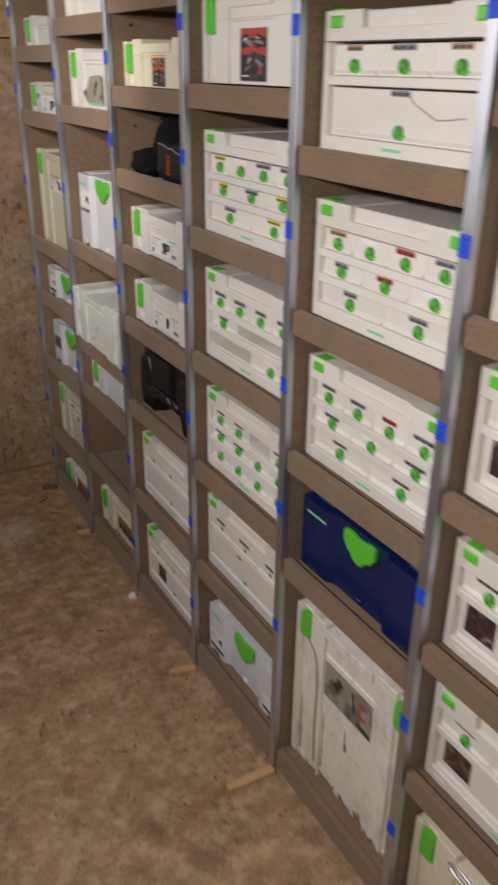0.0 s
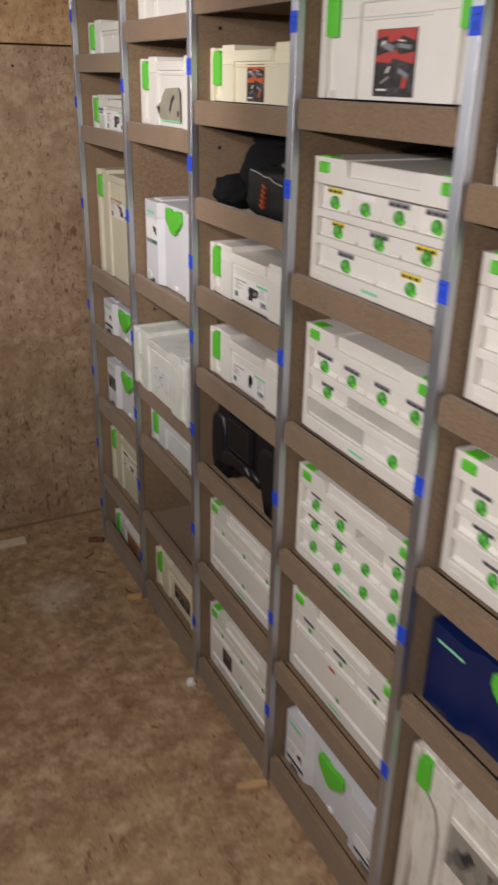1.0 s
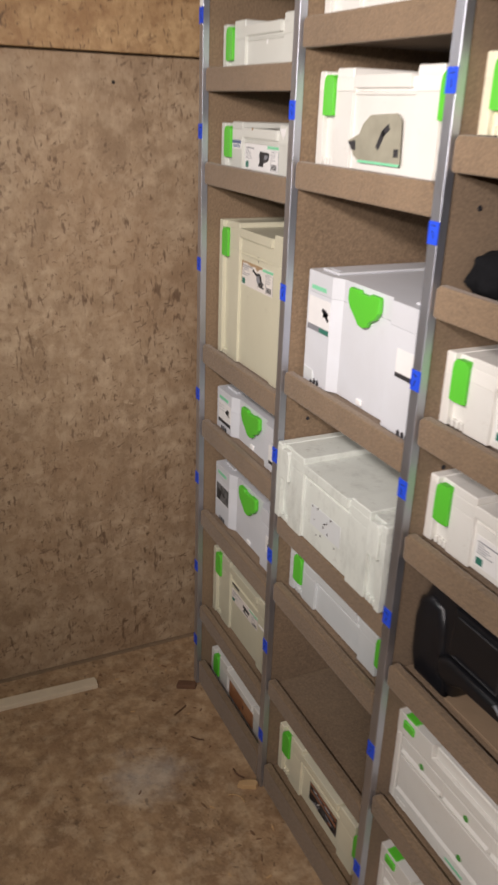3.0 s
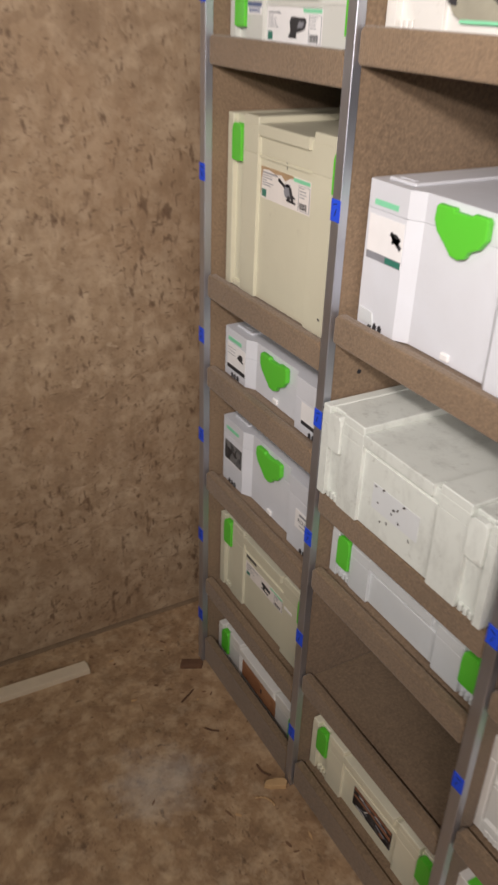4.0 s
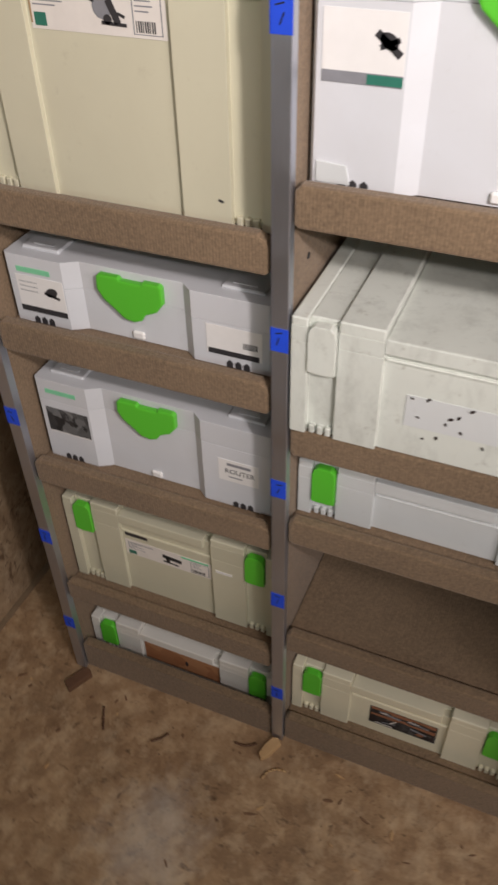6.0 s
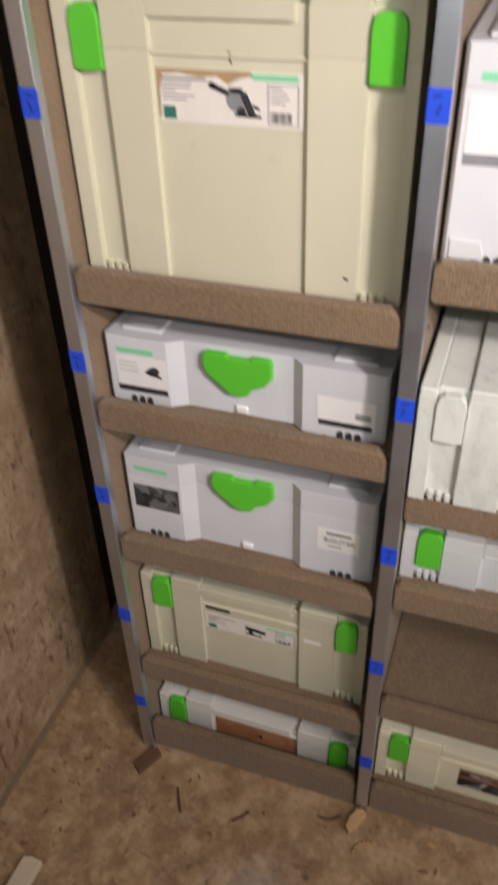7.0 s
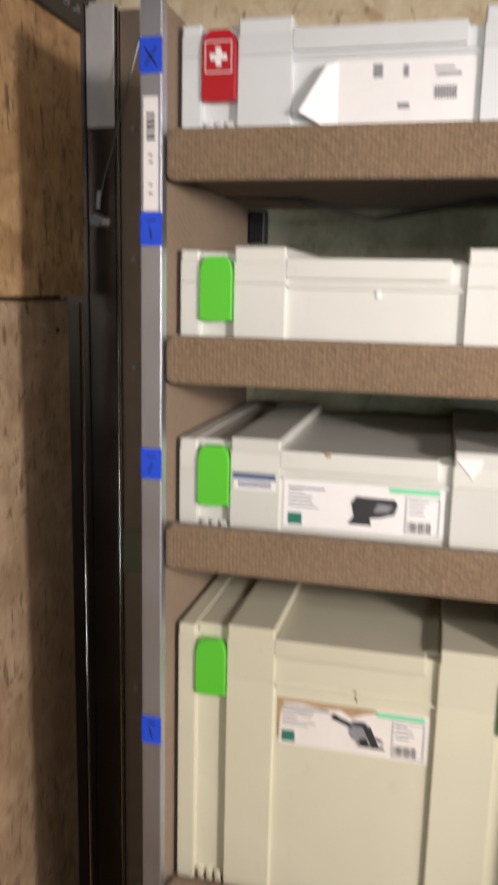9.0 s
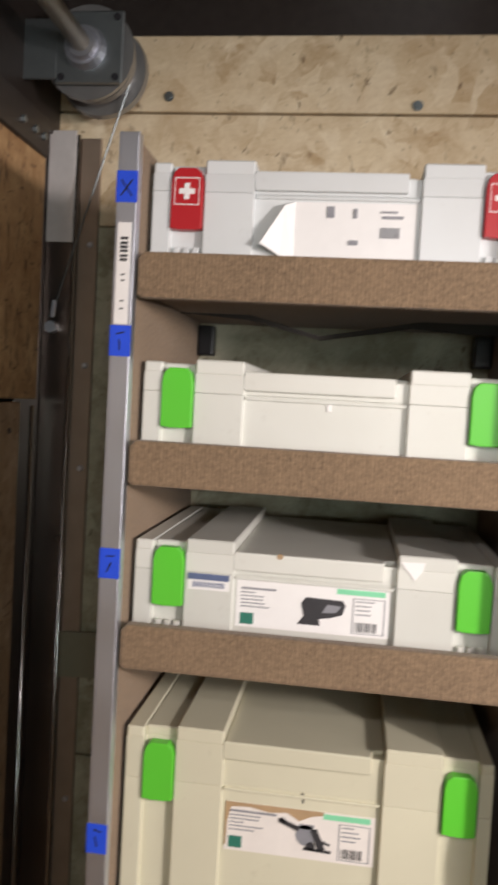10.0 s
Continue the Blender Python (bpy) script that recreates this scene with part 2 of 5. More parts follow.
STAINED = plastic("stained_white_plastic", (0.80, 0.78, 0.71), 0.5, 0.6, (0.26, 0.20, 0.13), streak=0.5, smear_colour=(0.25, 0.185, 0.12))
NAVY = plastic("dark_blue_plastic", (0.004, 0.012, 0.075), 0.38, 0.05, (0.03, 0.04, 0.12))
GREEN = plastic("bright_green_plastic", (0.105, 0.56, 0.035), 0.4, 0.05, (0.2, 0.35, 0.08))
KNOB = plastic("dark_green_plastic", (0.055, 0.36, 0.03), 0.45, 0.1)
DIMGREEN = plastic("dull_green_plastic", (0.06, 0.30, 0.04), 0.5, 0.2)
RED = plastic("red_plastic", (0.42, 0.010, 0.016), 0.4, 0.05, (0.3, 0.05, 0.05))
BLACK = plain("black_moulded_plastic", (0.008, 0.008, 0.010), 0.36, 0, 0.3)
FABRIC = plain("black_woven_cloth", (0.006, 0.006, 0.007), 0.95, 0, 0.5, 300.0)
FABRIC.node_tree.nodes["Principled BSDF"].inputs["Specular IOR Level"].default_value = 0.15
PAPER = plain("white_label_paper", (0.80, 0.78, 0.76), 0.55, 0, 0.05)
PINKISH = plain("faded_label_paper", (0.76, 0.71, 0.66), 0.55, 0, 0.08)
TAN = plain("stained_label_edge", (0.40, 0.27, 0.15), 0.6, 0, 0.3, 30.0)
KHAKI = plain("worn_grey_label", (0.31, 0.29, 0.22), 0.6, 0, 0.35, 22.0)
MINT = plain("mint_green_print", (0.22, 0.62, 0.36), 0.5)
DEEPGREEN = plain("dark_green_print", (0.03, 0.17, 0.12), 0.5)
PRINT = plain("dark_print", (0.035, 0.033, 0.036), 0.55, 0, 0.3)
GREYPRINT = plain("grey_print", (0.24, 0.24, 0.26), 0.55, 0, 0.2)
BLUEPRINT = plain("blue_grey_print", (0.10, 0.13, 0.24), 0.55, 0, 0.2)
YELLOW = plain("yellow_print", (0.72, 0.58, 0.03), 0.5)
ORANGE = plain("orange_print", (0.50, 0.10, 0.025), 0.5, 0, 0.3)
REDPRINT = plain("red_print", (0.46, 0.05, 0.04), 0.5, 0, 0.25)
BROWNPRINT = plain("brown_print", (0.30, 0.13, 0.07), 0.5, 0, 0.4, 45.0)
SOOT = plain("dark_photo_print", (0.045, 0.032, 0.03), 0.45, 0, 0.8, 70.0)


def photo(name, colours, size):
    """A printed photograph seen from afar: a patchwork of dark and bright spots."""
    m, nt, b = material(name, 0.55)
    v = coords(nt)
    wob = node(nt, "ShaderNodeTexNoise", Scale=size * 0.8, Detail=3.0)
    nt.links.new(v, wob.inputs["Vector"])
    off = nt.nodes.new("ShaderNodeVectorMath")
    off.operation = "MULTIPLY_ADD"
    nt.links.new(wob.outputs["Color"], off.inputs[0])
    off.inputs[1].default_value = (0.03, 0.03, 0.03)
    nt.links.new(v, off.inputs[2])
    vo = node(nt, "ShaderNodeTexVoronoi", Scale=size)
    nt.links.new(off.outputs[0], vo.inputs["Vector"])
    rgb = nt.nodes.new("ShaderNodeSeparateColor")
    nt.links.new(vo.outputs["Color"], rgb.inputs[0])
    n = len(colours)
    c = ramp(nt, rgb.outputs[0], [(k / n, col) for k, col in enumerate(colours)])
    nt.links.new(mixed(nt, 0.15, c, mixed(nt, noisy(nt, v, size * 2.2, 4.0), (0.01, 0.01, 0.01), colours[-1])), b.inputs["Base Color"])
    return m


NIGHT, CHAR = (0.012, 0.011, 0.012), (0.045, 0.04, 0.04)
PHOTO_DARK = photo("dark_tool_photo", [NIGHT, CHAR, NIGHT, (0.03, 0.012, 0.01), NIGHT, (0.09, 0.085, 0.085)], 90.0)
PHOTO_GREY = photo("grey_tool_photo", [NIGHT, CHAR, NIGHT, (0.07, 0.04, 0.035), NIGHT, (0.26, 0.23, 0.22), (0.12, 0.03, 0.022)], 85.0)
PHOTO_BW = photo("black_and_white_photo", [NIGHT, CHAR, (0.03, 0.03, 0.032), (0.22, 0.22, 0.22), NIGHT, (0.10, 0.10, 0.10)], 75.0)
PHOTO_BROWN = photo("brown_tool_photo", [NIGHT, (0.05, 0.025, 0.018), (0.11, 0.05, 0.035), NIGHT, (0.16, 0.10, 0.08)], 60.0)
PHOTO_FADED = photo("faded_photo", [(0.20, 0.20, 0.17), (0.30, 0.29, 0.24), (0.11, 0.11, 0.10), (0.33, 0.31, 0.27)], 35.0)
PHOTO_WOOD = photo("wood_photo", [(0.40, 0.17, 0.075), (0.32, 0.125, 0.055), (0.48, 0.23, 0.11)], 30.0)
WOOD = plain("raw_pine", (0.52, 0.33, 0.16), 0.65, 0, 0.25, 30.0)
PALEWOOD = plain("pale_pine", (0.66, 0.55, 0.40), 0.65, 0, 0.15, 30.0)
CRUMB = plain("brown_bark_crumb", (0.20, 0.11, 0.06), 0.8, 0, 0.35, 60.0)
BARK = plain("dark_brown_wood", (0.13, 0.065, 0.035), 0.75, 0, 0.35, 30.0)
CARD = plain("brown_cardboard", (0.27, 0.185, 0.115), 0.8, 0, 0.15, 40.0)
PLASTER = plain("white_crumb", (0.75, 0.73, 0.68), 0.8)
CLOTH = plain("dark_felt_flap", (0.03, 0.026, 0.022), 0.95)

# ---------------------------------------------------------------- mesh tools


def cuboid(bm, x0, x1, y0, y1, z0, z1, b=0.0):
    """A box between two corners, its edges rounded by b."""
    made = bmesh.ops.create_cube(bm, size=1.0)["verts"]
    for v in made:
        v.co = Vector((x0 if v.co.x < 0 else x1, y0 if v.co.y < 0 else y1, z0 if v.co.z < 0 else z1))
    if b > 0:
        edges = list({e for v in made for e in v.link_edges})
        bmesh.ops.bevel(bm, geom=edges, offset=b, segments=2 if b > 0.002 else 1, affect="EDGES", profile=0.6)


def prism(bm, outline, low, high, axis="Z", b=0.0):
    """An outline drawn out along an axis: Z over (x, y), Y over (x, z), X over (y, z)."""
    def at(p, h):
        return {"Z": (p[0], p[1], h), "Y": (p[0], h, p[1]), "X": (h, p[0], p[1])}[axis]
    a = [bm.verts.new(at(p, low)) for p in outline]
    c = [bm.verts.new(at(p, high)) for p in outline]
    n = len(outline)
    faces = [bm.faces.new(a), bm.faces.new(c[::-1])]
    faces += [bm.faces.new((a[i], c[i], c[(i + 1) % n], a[(i + 1) % n])) for i in range(n)]
    bmesh.ops.recalc_face_normals(bm, faces=faces)
    if b > 0:
        rims = [e for f in faces[:2] for e in f.edges]
        bmesh.ops.bevel(bm, geom=rims, offset=b, segments=2, affect="EDGES", profile=0.6)


def tube(bm, a, c, r, sides=12, r2=None):
    a, c = Vector(a), Vector(c)
    turn = (c - a).to_track_quat("Z", "Y").to_matrix().to_4x4()
    bmesh.ops.create_cone(bm, cap_ends=True, segments=sides, radius1=r, radius2=r if r2 is None else r2, depth=(c - a).length,
                          matrix=Matrix.Translation((a + c) / 2) @ turn)


def mesh_of(name, bm, mats, smooth=False):
    bmesh.ops.recalc_face_normals(bm, faces=bm.faces)
    data = bpy.data.meshes.new(name)
    bm.to_mesh(data)
    bm.free()
    for m in mats if isinstance(mats, (list, tuple)) else [mats]:
        data.materials.append(m)
    if smooth:
        for p in data.polygons:
            p.use_smooth = True
    return data


def part(name, bm, mats, parent, label="", smooth=False):
    ob = new(name, mesh_of(name, bm, mats, smooth))
    ob.parent = parent
    if label:
        ob["label"] = label
    if name in ("small_print", "barcode", "glue_spots", "tool_picture", "colour_band", "glint", "white_cross", "panel_ridge"):
        ob["kind"] = "stuff"
    return ob


def thing(name, bm, mats, label, category, group="", kind="", smooth=False):
    return tagged(new(name, mesh_of(name, bm, mats, smooth)), label, category, group, kind)


def base(name, label, category, m=None, group="", kind=""):
    ob = tagged(new(name), label, category, group, kind)
    ob.empty_display_size = 0.05
    if m is not None:
        ob.matrix_world = m
    return ob


def slab(name, x0, x1, y0, y1, z0, z1, mat, label, kind="structure", category="", b=0.0):
    bm = bmesh.new()
    cuboid(bm, x0, x1, y0, y1, z0, z1, b)
    return thing(name, bm, mat, label, category, kind=kind)


# ---------------------------------------------------------------- the trailer
FACE, BACK, WALL = 0.855, 1.224, 1.252
LEFT, NEAR, DOOR, TOP = -1.25, -1.80, 3.258, 2.42
POST = [3.030 - 0.44 * k for k in range(7)]

bm = bmesh.new()
prism(bm, [(NEAR - 0.1, ground_at(NEAR - 0.1)), (DOOR + 0.1, ground_at(DOOR + 0.1)), (DOOR + 0.1, FLOOR - 0.12), (NEAR - 0.1, FLOOR - 0.12)], LEFT - 0.1, WALL + 0.1, "X")
thing("floor", bm, OSB_FLOOR, "worn brown strand board floor with dirt and wood chips", "floor", kind="structure")
slab("ceiling", LEFT - 0.1, WALL + 0.1, NEAR - 0.1, DOOR + 0.1, TOP, TOP + 0.04, ROOF, "dark metal trailer roof sheet", category="ceiling")
# the opposite wall is out of view, its dark colour holds down bounce light
slab("wall_west", LEFT - 0.05, LEFT, NEAR, DOOR, FLOOR - 0.06, TOP, DULL, "unseen side wall of the trailer, dark brown to cut bounce light", category="wall")
# the near end stands open to the dimly lit yard
slab("ground", -40, 40, -40, 40, FLOOR - 0.30, FLOOR - 0.25, DULL, "dark ground under and outside the trailer", category="ground")

wall_east = base("wall_east", "pale strand board side wall behind the shelving", "wall", kind="structure")
for z0, z1 in ((FLOOR - 0.06, 1.10), (1.103, 1.934), (1.936, 2.106), (2.110, 2.222)):
    bm = bmesh.new()
    cuboid(bm, WALL, WALL + 0.05, NEAR, DOOR + 0.05, z0, z1, 0.0015)
    # the boards below the upper two take the darker grey-green tone
    part("board", bm, OSB_SIDE if z0 > 1.9 else OSB_LOW, wall_east, "" if z0 > 1.9 else "grey-green strand board")
bm = bmesh.new()
cuboid(bm, WALL + 0.012, WALL + 0.05, NEAR, DOOR + 0.05, 2.222, TOP)
part("top_rail", bm, DARK_STEEL, wall_east, "dark steel rail above the boards")
for y, z in ((3.092, 2.131), (2.722, 2.120), (2.35, 2.125), (1.97, 2.124)):
    bm = bmesh.new()
    tube(bm, (WALL - 0.004, y, z), (WALL + 0.004, y, z), 0.0075, 10, 0.006)
    tube(bm, (WALL - 0.006, y, z), (WALL - 0.003, y, z), 0.004, 8)
    part("screw_head", bm, GALV, wall_east, "blue-grey screw head")

for k, y in enumerate((3.04, 2.60, 2.16, 1.72, 1.28, 0.84, 0.40, -0.04, -0.48, -0.92)):
    bm = bmesh.new()
    prism(bm, [(y - 0.038, TOP), (y - 0.02, TOP - 0.045), (y + 0.02, TOP - 0.045), (y + 0.038, TOP)], LEFT, WALL + 0.012, "X", 0.002)
    thing("roof_bow", bm, BOW, "folded metal roof bow under the trailer roof", "roof beam", "roof bows", "structure")

# the ramp door at the far end, lined with strand board
door = base("door_1", "closed ramp door lined with brown strand board", "door", kind="structure")
for z0, z1, y, x in ((ground_at(DOOR) + 0.0035, 1.660, DOOR, 1.136), (1.665, 2.012, DOOR - 0.010, 1.167)):
    bm = bmesh.new()
    cuboid(bm, LEFT, x, y, DOOR + 0.05, z0, z1, 0.002)
    part("board", bm, OSB_WALL if z0 < 1 else OSB_UPPER, door)
bm = bmesh.new()
cuboid(bm, LEFT, 1.1355, DOOR + 0.052, DOOR + 0.075, FLOOR - 0.06, 2.05)
part("backing", bm, DULL, door, "dark backing sheet behind the boards")
bm = bmesh.new()
cuboid(bm, LEFT, 1.167, DOOR - 0.014, DOOR + 0.03, 2.012, 2.066, 0.002)
strip = part("edge_strip", bm, DARK_STEEL, door, "dark steel edge strip with screws")
for x in (1.145, 1.115, 1.075, 0.99, 0.80, 0.60, 0.40):
    bm = bmesh.new()
    tube(bm, (x, DOOR - 0.018, 2.036), (x, DOOR - 0.013, 2.036), 0.005, 8, 0.006)
    part("screw_head", bm, GALV, strip, "bright screw head")
for x, z in ((0.30, 1.60), (0.72, 1.60), (1.10, 1.62)):
    bm = bmesh.new()
    tube(bm, (x, DOOR - 0.002, z), (x, DOOR + 0.002, z), 0.004, 8, 0.005)
    part("screw_head", bm, DARK_STEEL, door)
bm = bmesh.new()
cuboid(bm, 1.1362, WALL + 0.05, DOOR + 0.012, DOOR + 0.10, FLOOR - 0.06, 2.066)
thing("door_jamb", bm, DARK_STEEL, "black steel jamb in the gap beside the door", "door frame", kind="structure")
bm = bmesh.new()
cuboid(bm, LEFT, WALL + 0.05, DOOR + 0.005, DOOR + 0.10, 2.066, TOP, 0.002)
tagged(new("door_header", mesh_of("door_header", bm, DARK_STEEL)), "black steel header above the ramp door", "door frame", kind="structure")
bm = bmesh.new()
cuboid(bm, LEFT, WALL, DOOR - 0.012, DOOR + 0.03, FLOOR - 0.06, ground_at(DOOR) + 0.003)
thing("door_sill", bm, SILL, "worn flat brown sill under the ramp door", "sill", kind="structure")

# steel corner post beside the door
post = base("corner_post", "shiny dark stainless steel corner post beside the door", "post", kind="structure")
bm = bmesh.new()
cuboid(bm, 1.230, WALL - 0.001, 3.2245, 3.2695, ground_at(3.2), 2.066, 0.001)
part("cover", bm, POST_STEEL, post, "glossy near-black steel face")
bm = bmesh.new()
cuboid(bm, 1.2445, WALL - 0.0005, 3.193, 3.2240, ground_at(3.2), 2.066, 0.0008)
part("flange", bm, FLANGE, post, "dull brown steel flange with screws")
# a slim bright rod added along the corner to give its highlight line
bm = bmesh.new()
tube(bm, (1.2325, 3.2250, ground_at(3.2)), (1.2325, 3.2250, 2.066), 0.0036, 14)
part("highlight_edge", bm, STEEL, post, "slim rolled steel edge added for the corner highlight", smooth=True)
# another added rod, for the pale highlight on the jamb edge
bm = bmesh.new()
tube(bm, (1.1650, 3.2530, ground_at(3.2)), (1.1650, 3.2530, 1.655), 0.0030, 12)
part("highlight_bead", bm, STEEL, post, "slim steel bead added for the highlight on the jamb edge", smooth=True)
# the bright reflection at the post top is put into a paler plate
bm = bmesh.new()
cuboid(bm, 1.2272, 1.2297, 3.2262, 3.2690, 1.905, 2.072, 0.0008)
part("top_reflection_plate", bm, REFLECTION_STEEL, post, "steel plate at the top, pale in place of a bright reflection")
for z in (0.28, 0.66, 1.03, 1.235, 1.56, 1.72, 1.905):
    bm = bmesh.new()
    tube(bm, (1.2415, 3.204, z), (1.2455, 3.204, z), 0.0035, 8, 0.0055)
    part("screw_head", bm, ALU, post, "bright screw head")
bm = bmesh.new()
prism(bm, [(3.146, 1.232), (3.228, 1.228), (3.230, 1.300), (3.147, 1.304)], 1.2410, 1.2438, "X")
thing("tape_patch", bm, plain("clear_greenish_tape", (0.20, 0.19, 0.135), 0.35), "strip of greenish tape across the corner post", "tape", kind="structure")

# counterbalance shaft, drum and cable over the door
spring = base("door_shaft", "grey steel door shaft with bearing plate and cable drum", "door hardware")
AX = (3.176, 2.143)
bm = bmesh.new()
tube(bm, (LEFT + 0.02, *AX), (WALL - 0.004, *AX), 0.0125, 16)
part("shaft", bm, plain("bronze_grey_tube", (0.34, 0.29, 0.22), 0.35, 0.9, 0.2), spring, smooth=True)
bm = bmesh.new()
cuboid(bm, 1.112, 1.118, AX[0] - 0.052, AX[0] + 0.042, AX[1] - 0.047, AX[1] + 0.050, 0.002)
cuboid(bm, 1.112, 1.118, AX[0] + 0.040, DOOR + 0.01, AX[1] - 0.040, AX[1] + 0.040, 0.001)
plate = part("bearing_plate", bm, GALV, spring)
for dy, dz in ((-0.043, 0.041), (-0.043, -0.038), (0.033, -0.038), (0.033, 0.041)):
    bm = bmesh.new()
    tube(bm, (1.1105, AX[0] + dy, AX[1] + dz), (1.113, AX[0] + dy, AX[1] + dz), 0.005, 10)
    part("bolt_hole", bm, INK, plate)
bm = bmesh.new()
tube(bm, (1.100, *AX), (1.113, *AX), 0.026, 20, 0.03)
tube(bm, (1.092, *AX), (1.101, *AX), 0.019, 20, 0.022)
part("bearing", bm, ALU, plate, smooth=False)
bm = bmesh.new()
for x0, x1, r0, r1 in ((1.125, 1.132, 0.064, 0.064), (1.132, 1.150, 0.052, 0.050), (1.150, 1.158, 0.056, 0.058), (1.158, 1.185, 0.050, 0.046), (1.185, 1.195, 0.064, 0.066)):
    tube(bm, (x0, *AX), (x1, *AX), r0, 32, r1)
part("drum", bm, plain("cast_grey_alloy", (0.36, 0.36, 0.36), 0.4, 0.8, 0.3, 20.0), spring, "cast grey cable drum")
bm = bmesh.new()
tube(bm, (1.17, AX[0] - 0.05, AX[1] - 0.01), (1.212, 3.246, 1.80), 0.0016, 6)
cable = part("cable", bm, GALV, spring, "thin steel lift cable")
bm = bmesh.new()
tube(bm, (1.2110, 3.244, 1.815), (1.2135, 3.248, 1.790), 0.0045, 10)
tube(bm, (1.212, 3.250, 1.775), (1.230, 3.251, 1.775), 0.009, 12)
part("cable_end", bm, ALU, cable, "crimped cable end on a bolt")

# ---------------------------------------------------------------- shelving
LIPS = {
    0: (1.829, 1.633, 1.437, 1.008, 0.808, 0.545, 0.237, 0.043),
    1: (1.701, 1.469, 1.071, 0.750, 0.577, 0.306, 0.044),
    2: (1.742, 1.532, 1.333, 1.133, 0.931, 0.674, 0.370, 0.043),
    3: (1.547, 1.252, 0.957, 0.661, 0.358, 0.066),
    4: (1.459, 1.169, 0.876, 0.617, 0.055),
    5: (1.564, 1.272, 0.993, 0.700, 0.402, 0.072),
}
TAPES = {
    0: (1.891, 1.734, 1.501, 1.204, 0.872, 0.635, 0.361, 0.109),
    1: (1.553, 1.227, 0.884, 0.639, 0.395, 0.126),
    2: (1.597, 1.404, 1.185, 1.003, 0.760, 0.467, 0.160),
    3: (1.661, 1.398, 1.085, 0.775, 0.471, 0.200),
    4: (1.642, 1.315, 1.016, 0.734, 0.427),
    5: (1.654, 1.365, 1.088, 0.790, 0.509, 0.237),
    6: (1.6, 1.2, 0.7),
}
HIGH = 1.948
shelving = base("shelving_unit", "built-in brown carpeted shelving with aluminium edges and blue tape", "shelving")
for k, y in enumerate(POST):
    bm = bmesh.new()
    cuboid(bm, FACE + 0.002, BACK, y - 0.009, y + 0.009, ground_at(y) - 0.002, HIGH - 0.004, 0.002)
    upright = part("upright", bm, CARPET, shelving, "carpeted plywood upright")
    bm = bmesh.new()
    cuboid(bm, FACE - 0.0015, FACE + 0.002, y - 0.0106, y + 0.0085, ground_at(y) + 0.002, HIGH, 0.0006)
    cuboid(bm, FACE - 0.0010, FACE + 0.0130, y - 0.0108, y - 0.0092, ground_at(y) + 0.002, HIGH)
    cuboid(bm, FACE - 0.0012, FACE + 0.012, y + 0.0085, y + 0.0103, ground_at(y) + 0.002, HIGH)
    part("edge_strip", bm, ALU, upright, "scuffed aluminium edge strip")
    for z in {1: (0.960,), 2: (1.672, 1.436, 1.036)}.get(k, ()):
        bm = bmesh.new()
        tube(bm, (0.922, y - 0.0098, z), (0.922, y - 0.0088, z), 0.0042, 10)
        part("screw_hole", bm, INK, upright, "dark screw hole")
    for n, z in enumerate(TAPES[k]):
        bm = bmesh.new()
        jig = random.uniform(-0.002, 0.002)
        cuboid(bm, FACE - 0.0022, FACE - 0.0012, y - 0.0112, y + 0.0108, z - 0.016 + jig, z + 0.016 + jig)
        cuboid(bm, FACE - 0.0022, FACE + 0.010, y + 0.0104, y + 0.0112, z - 0.016 + jig, z + 0.016 + jig)
        if k == 0 and n == 0:
            for s in (-1, 1):
                made = bmesh.ops.create_cube(bm, size=1.0, matrix=Matrix.Translation((FACE - 0.0024, y, z)) @ Matrix.Rotation(s * 0.62, 4, "X") @ Matrix.Diagonal((0.0006, 0.0014, 0.020, 1)))
                for f in {f for v in made["verts"] for f in v.link_faces}:
                    f.material_index = 1
        else:
            for dz, ln in ((0.009, 0.009), (-0.003, 0.003)):
                made = bmesh.ops.create_cube(bm, size=1.0, matrix=Matrix.Translation((FACE - 0.0024, y + random.uniform(-0.002, 0.002), z + dz)) @ Matrix.Rotation(random.uniform(-0.5, 0.5), 4, "X") @ Matrix.Diagonal((0.0006, ln if dz > 0 else 0.0013, 0.0014 if dz > 0 else 0.011, 1)))
                for f in {f for v in made["verts"] for f in v.link_faces}:
                    f.material_index = 1
        part("tape", bm, [TAPE, INK], upright, "blue masking tape with a pen mark")
    if k == 0:
        bm = bmesh.new()
        cuboid(bm, FACE - 0.0021, FACE - 0.0014, y - 0.007, y + 0.0075, 1.752, 1.856)
        for z in (1.840, 1.835, 1.831, 1.827, 1.822, 1.818, 1.803, 1.797, 1.776, 1.768):
            made = bmesh.ops.create_cube(bm, size=1.0, matrix=Matrix.Translation((FACE - 0.0022, y, z)) @ Matrix.Diagonal((0.0006, 0.008 if z > 1.81 else 0.004, 0.0028 if z > 1.81 else 0.0016, 1)))
            for f in {f for v in made["verts"] for f in v.link_faces}:
                f.material_index = 1
        part("sticker", bm, [PAPER, PRINT], upright, "white barcode sticker")
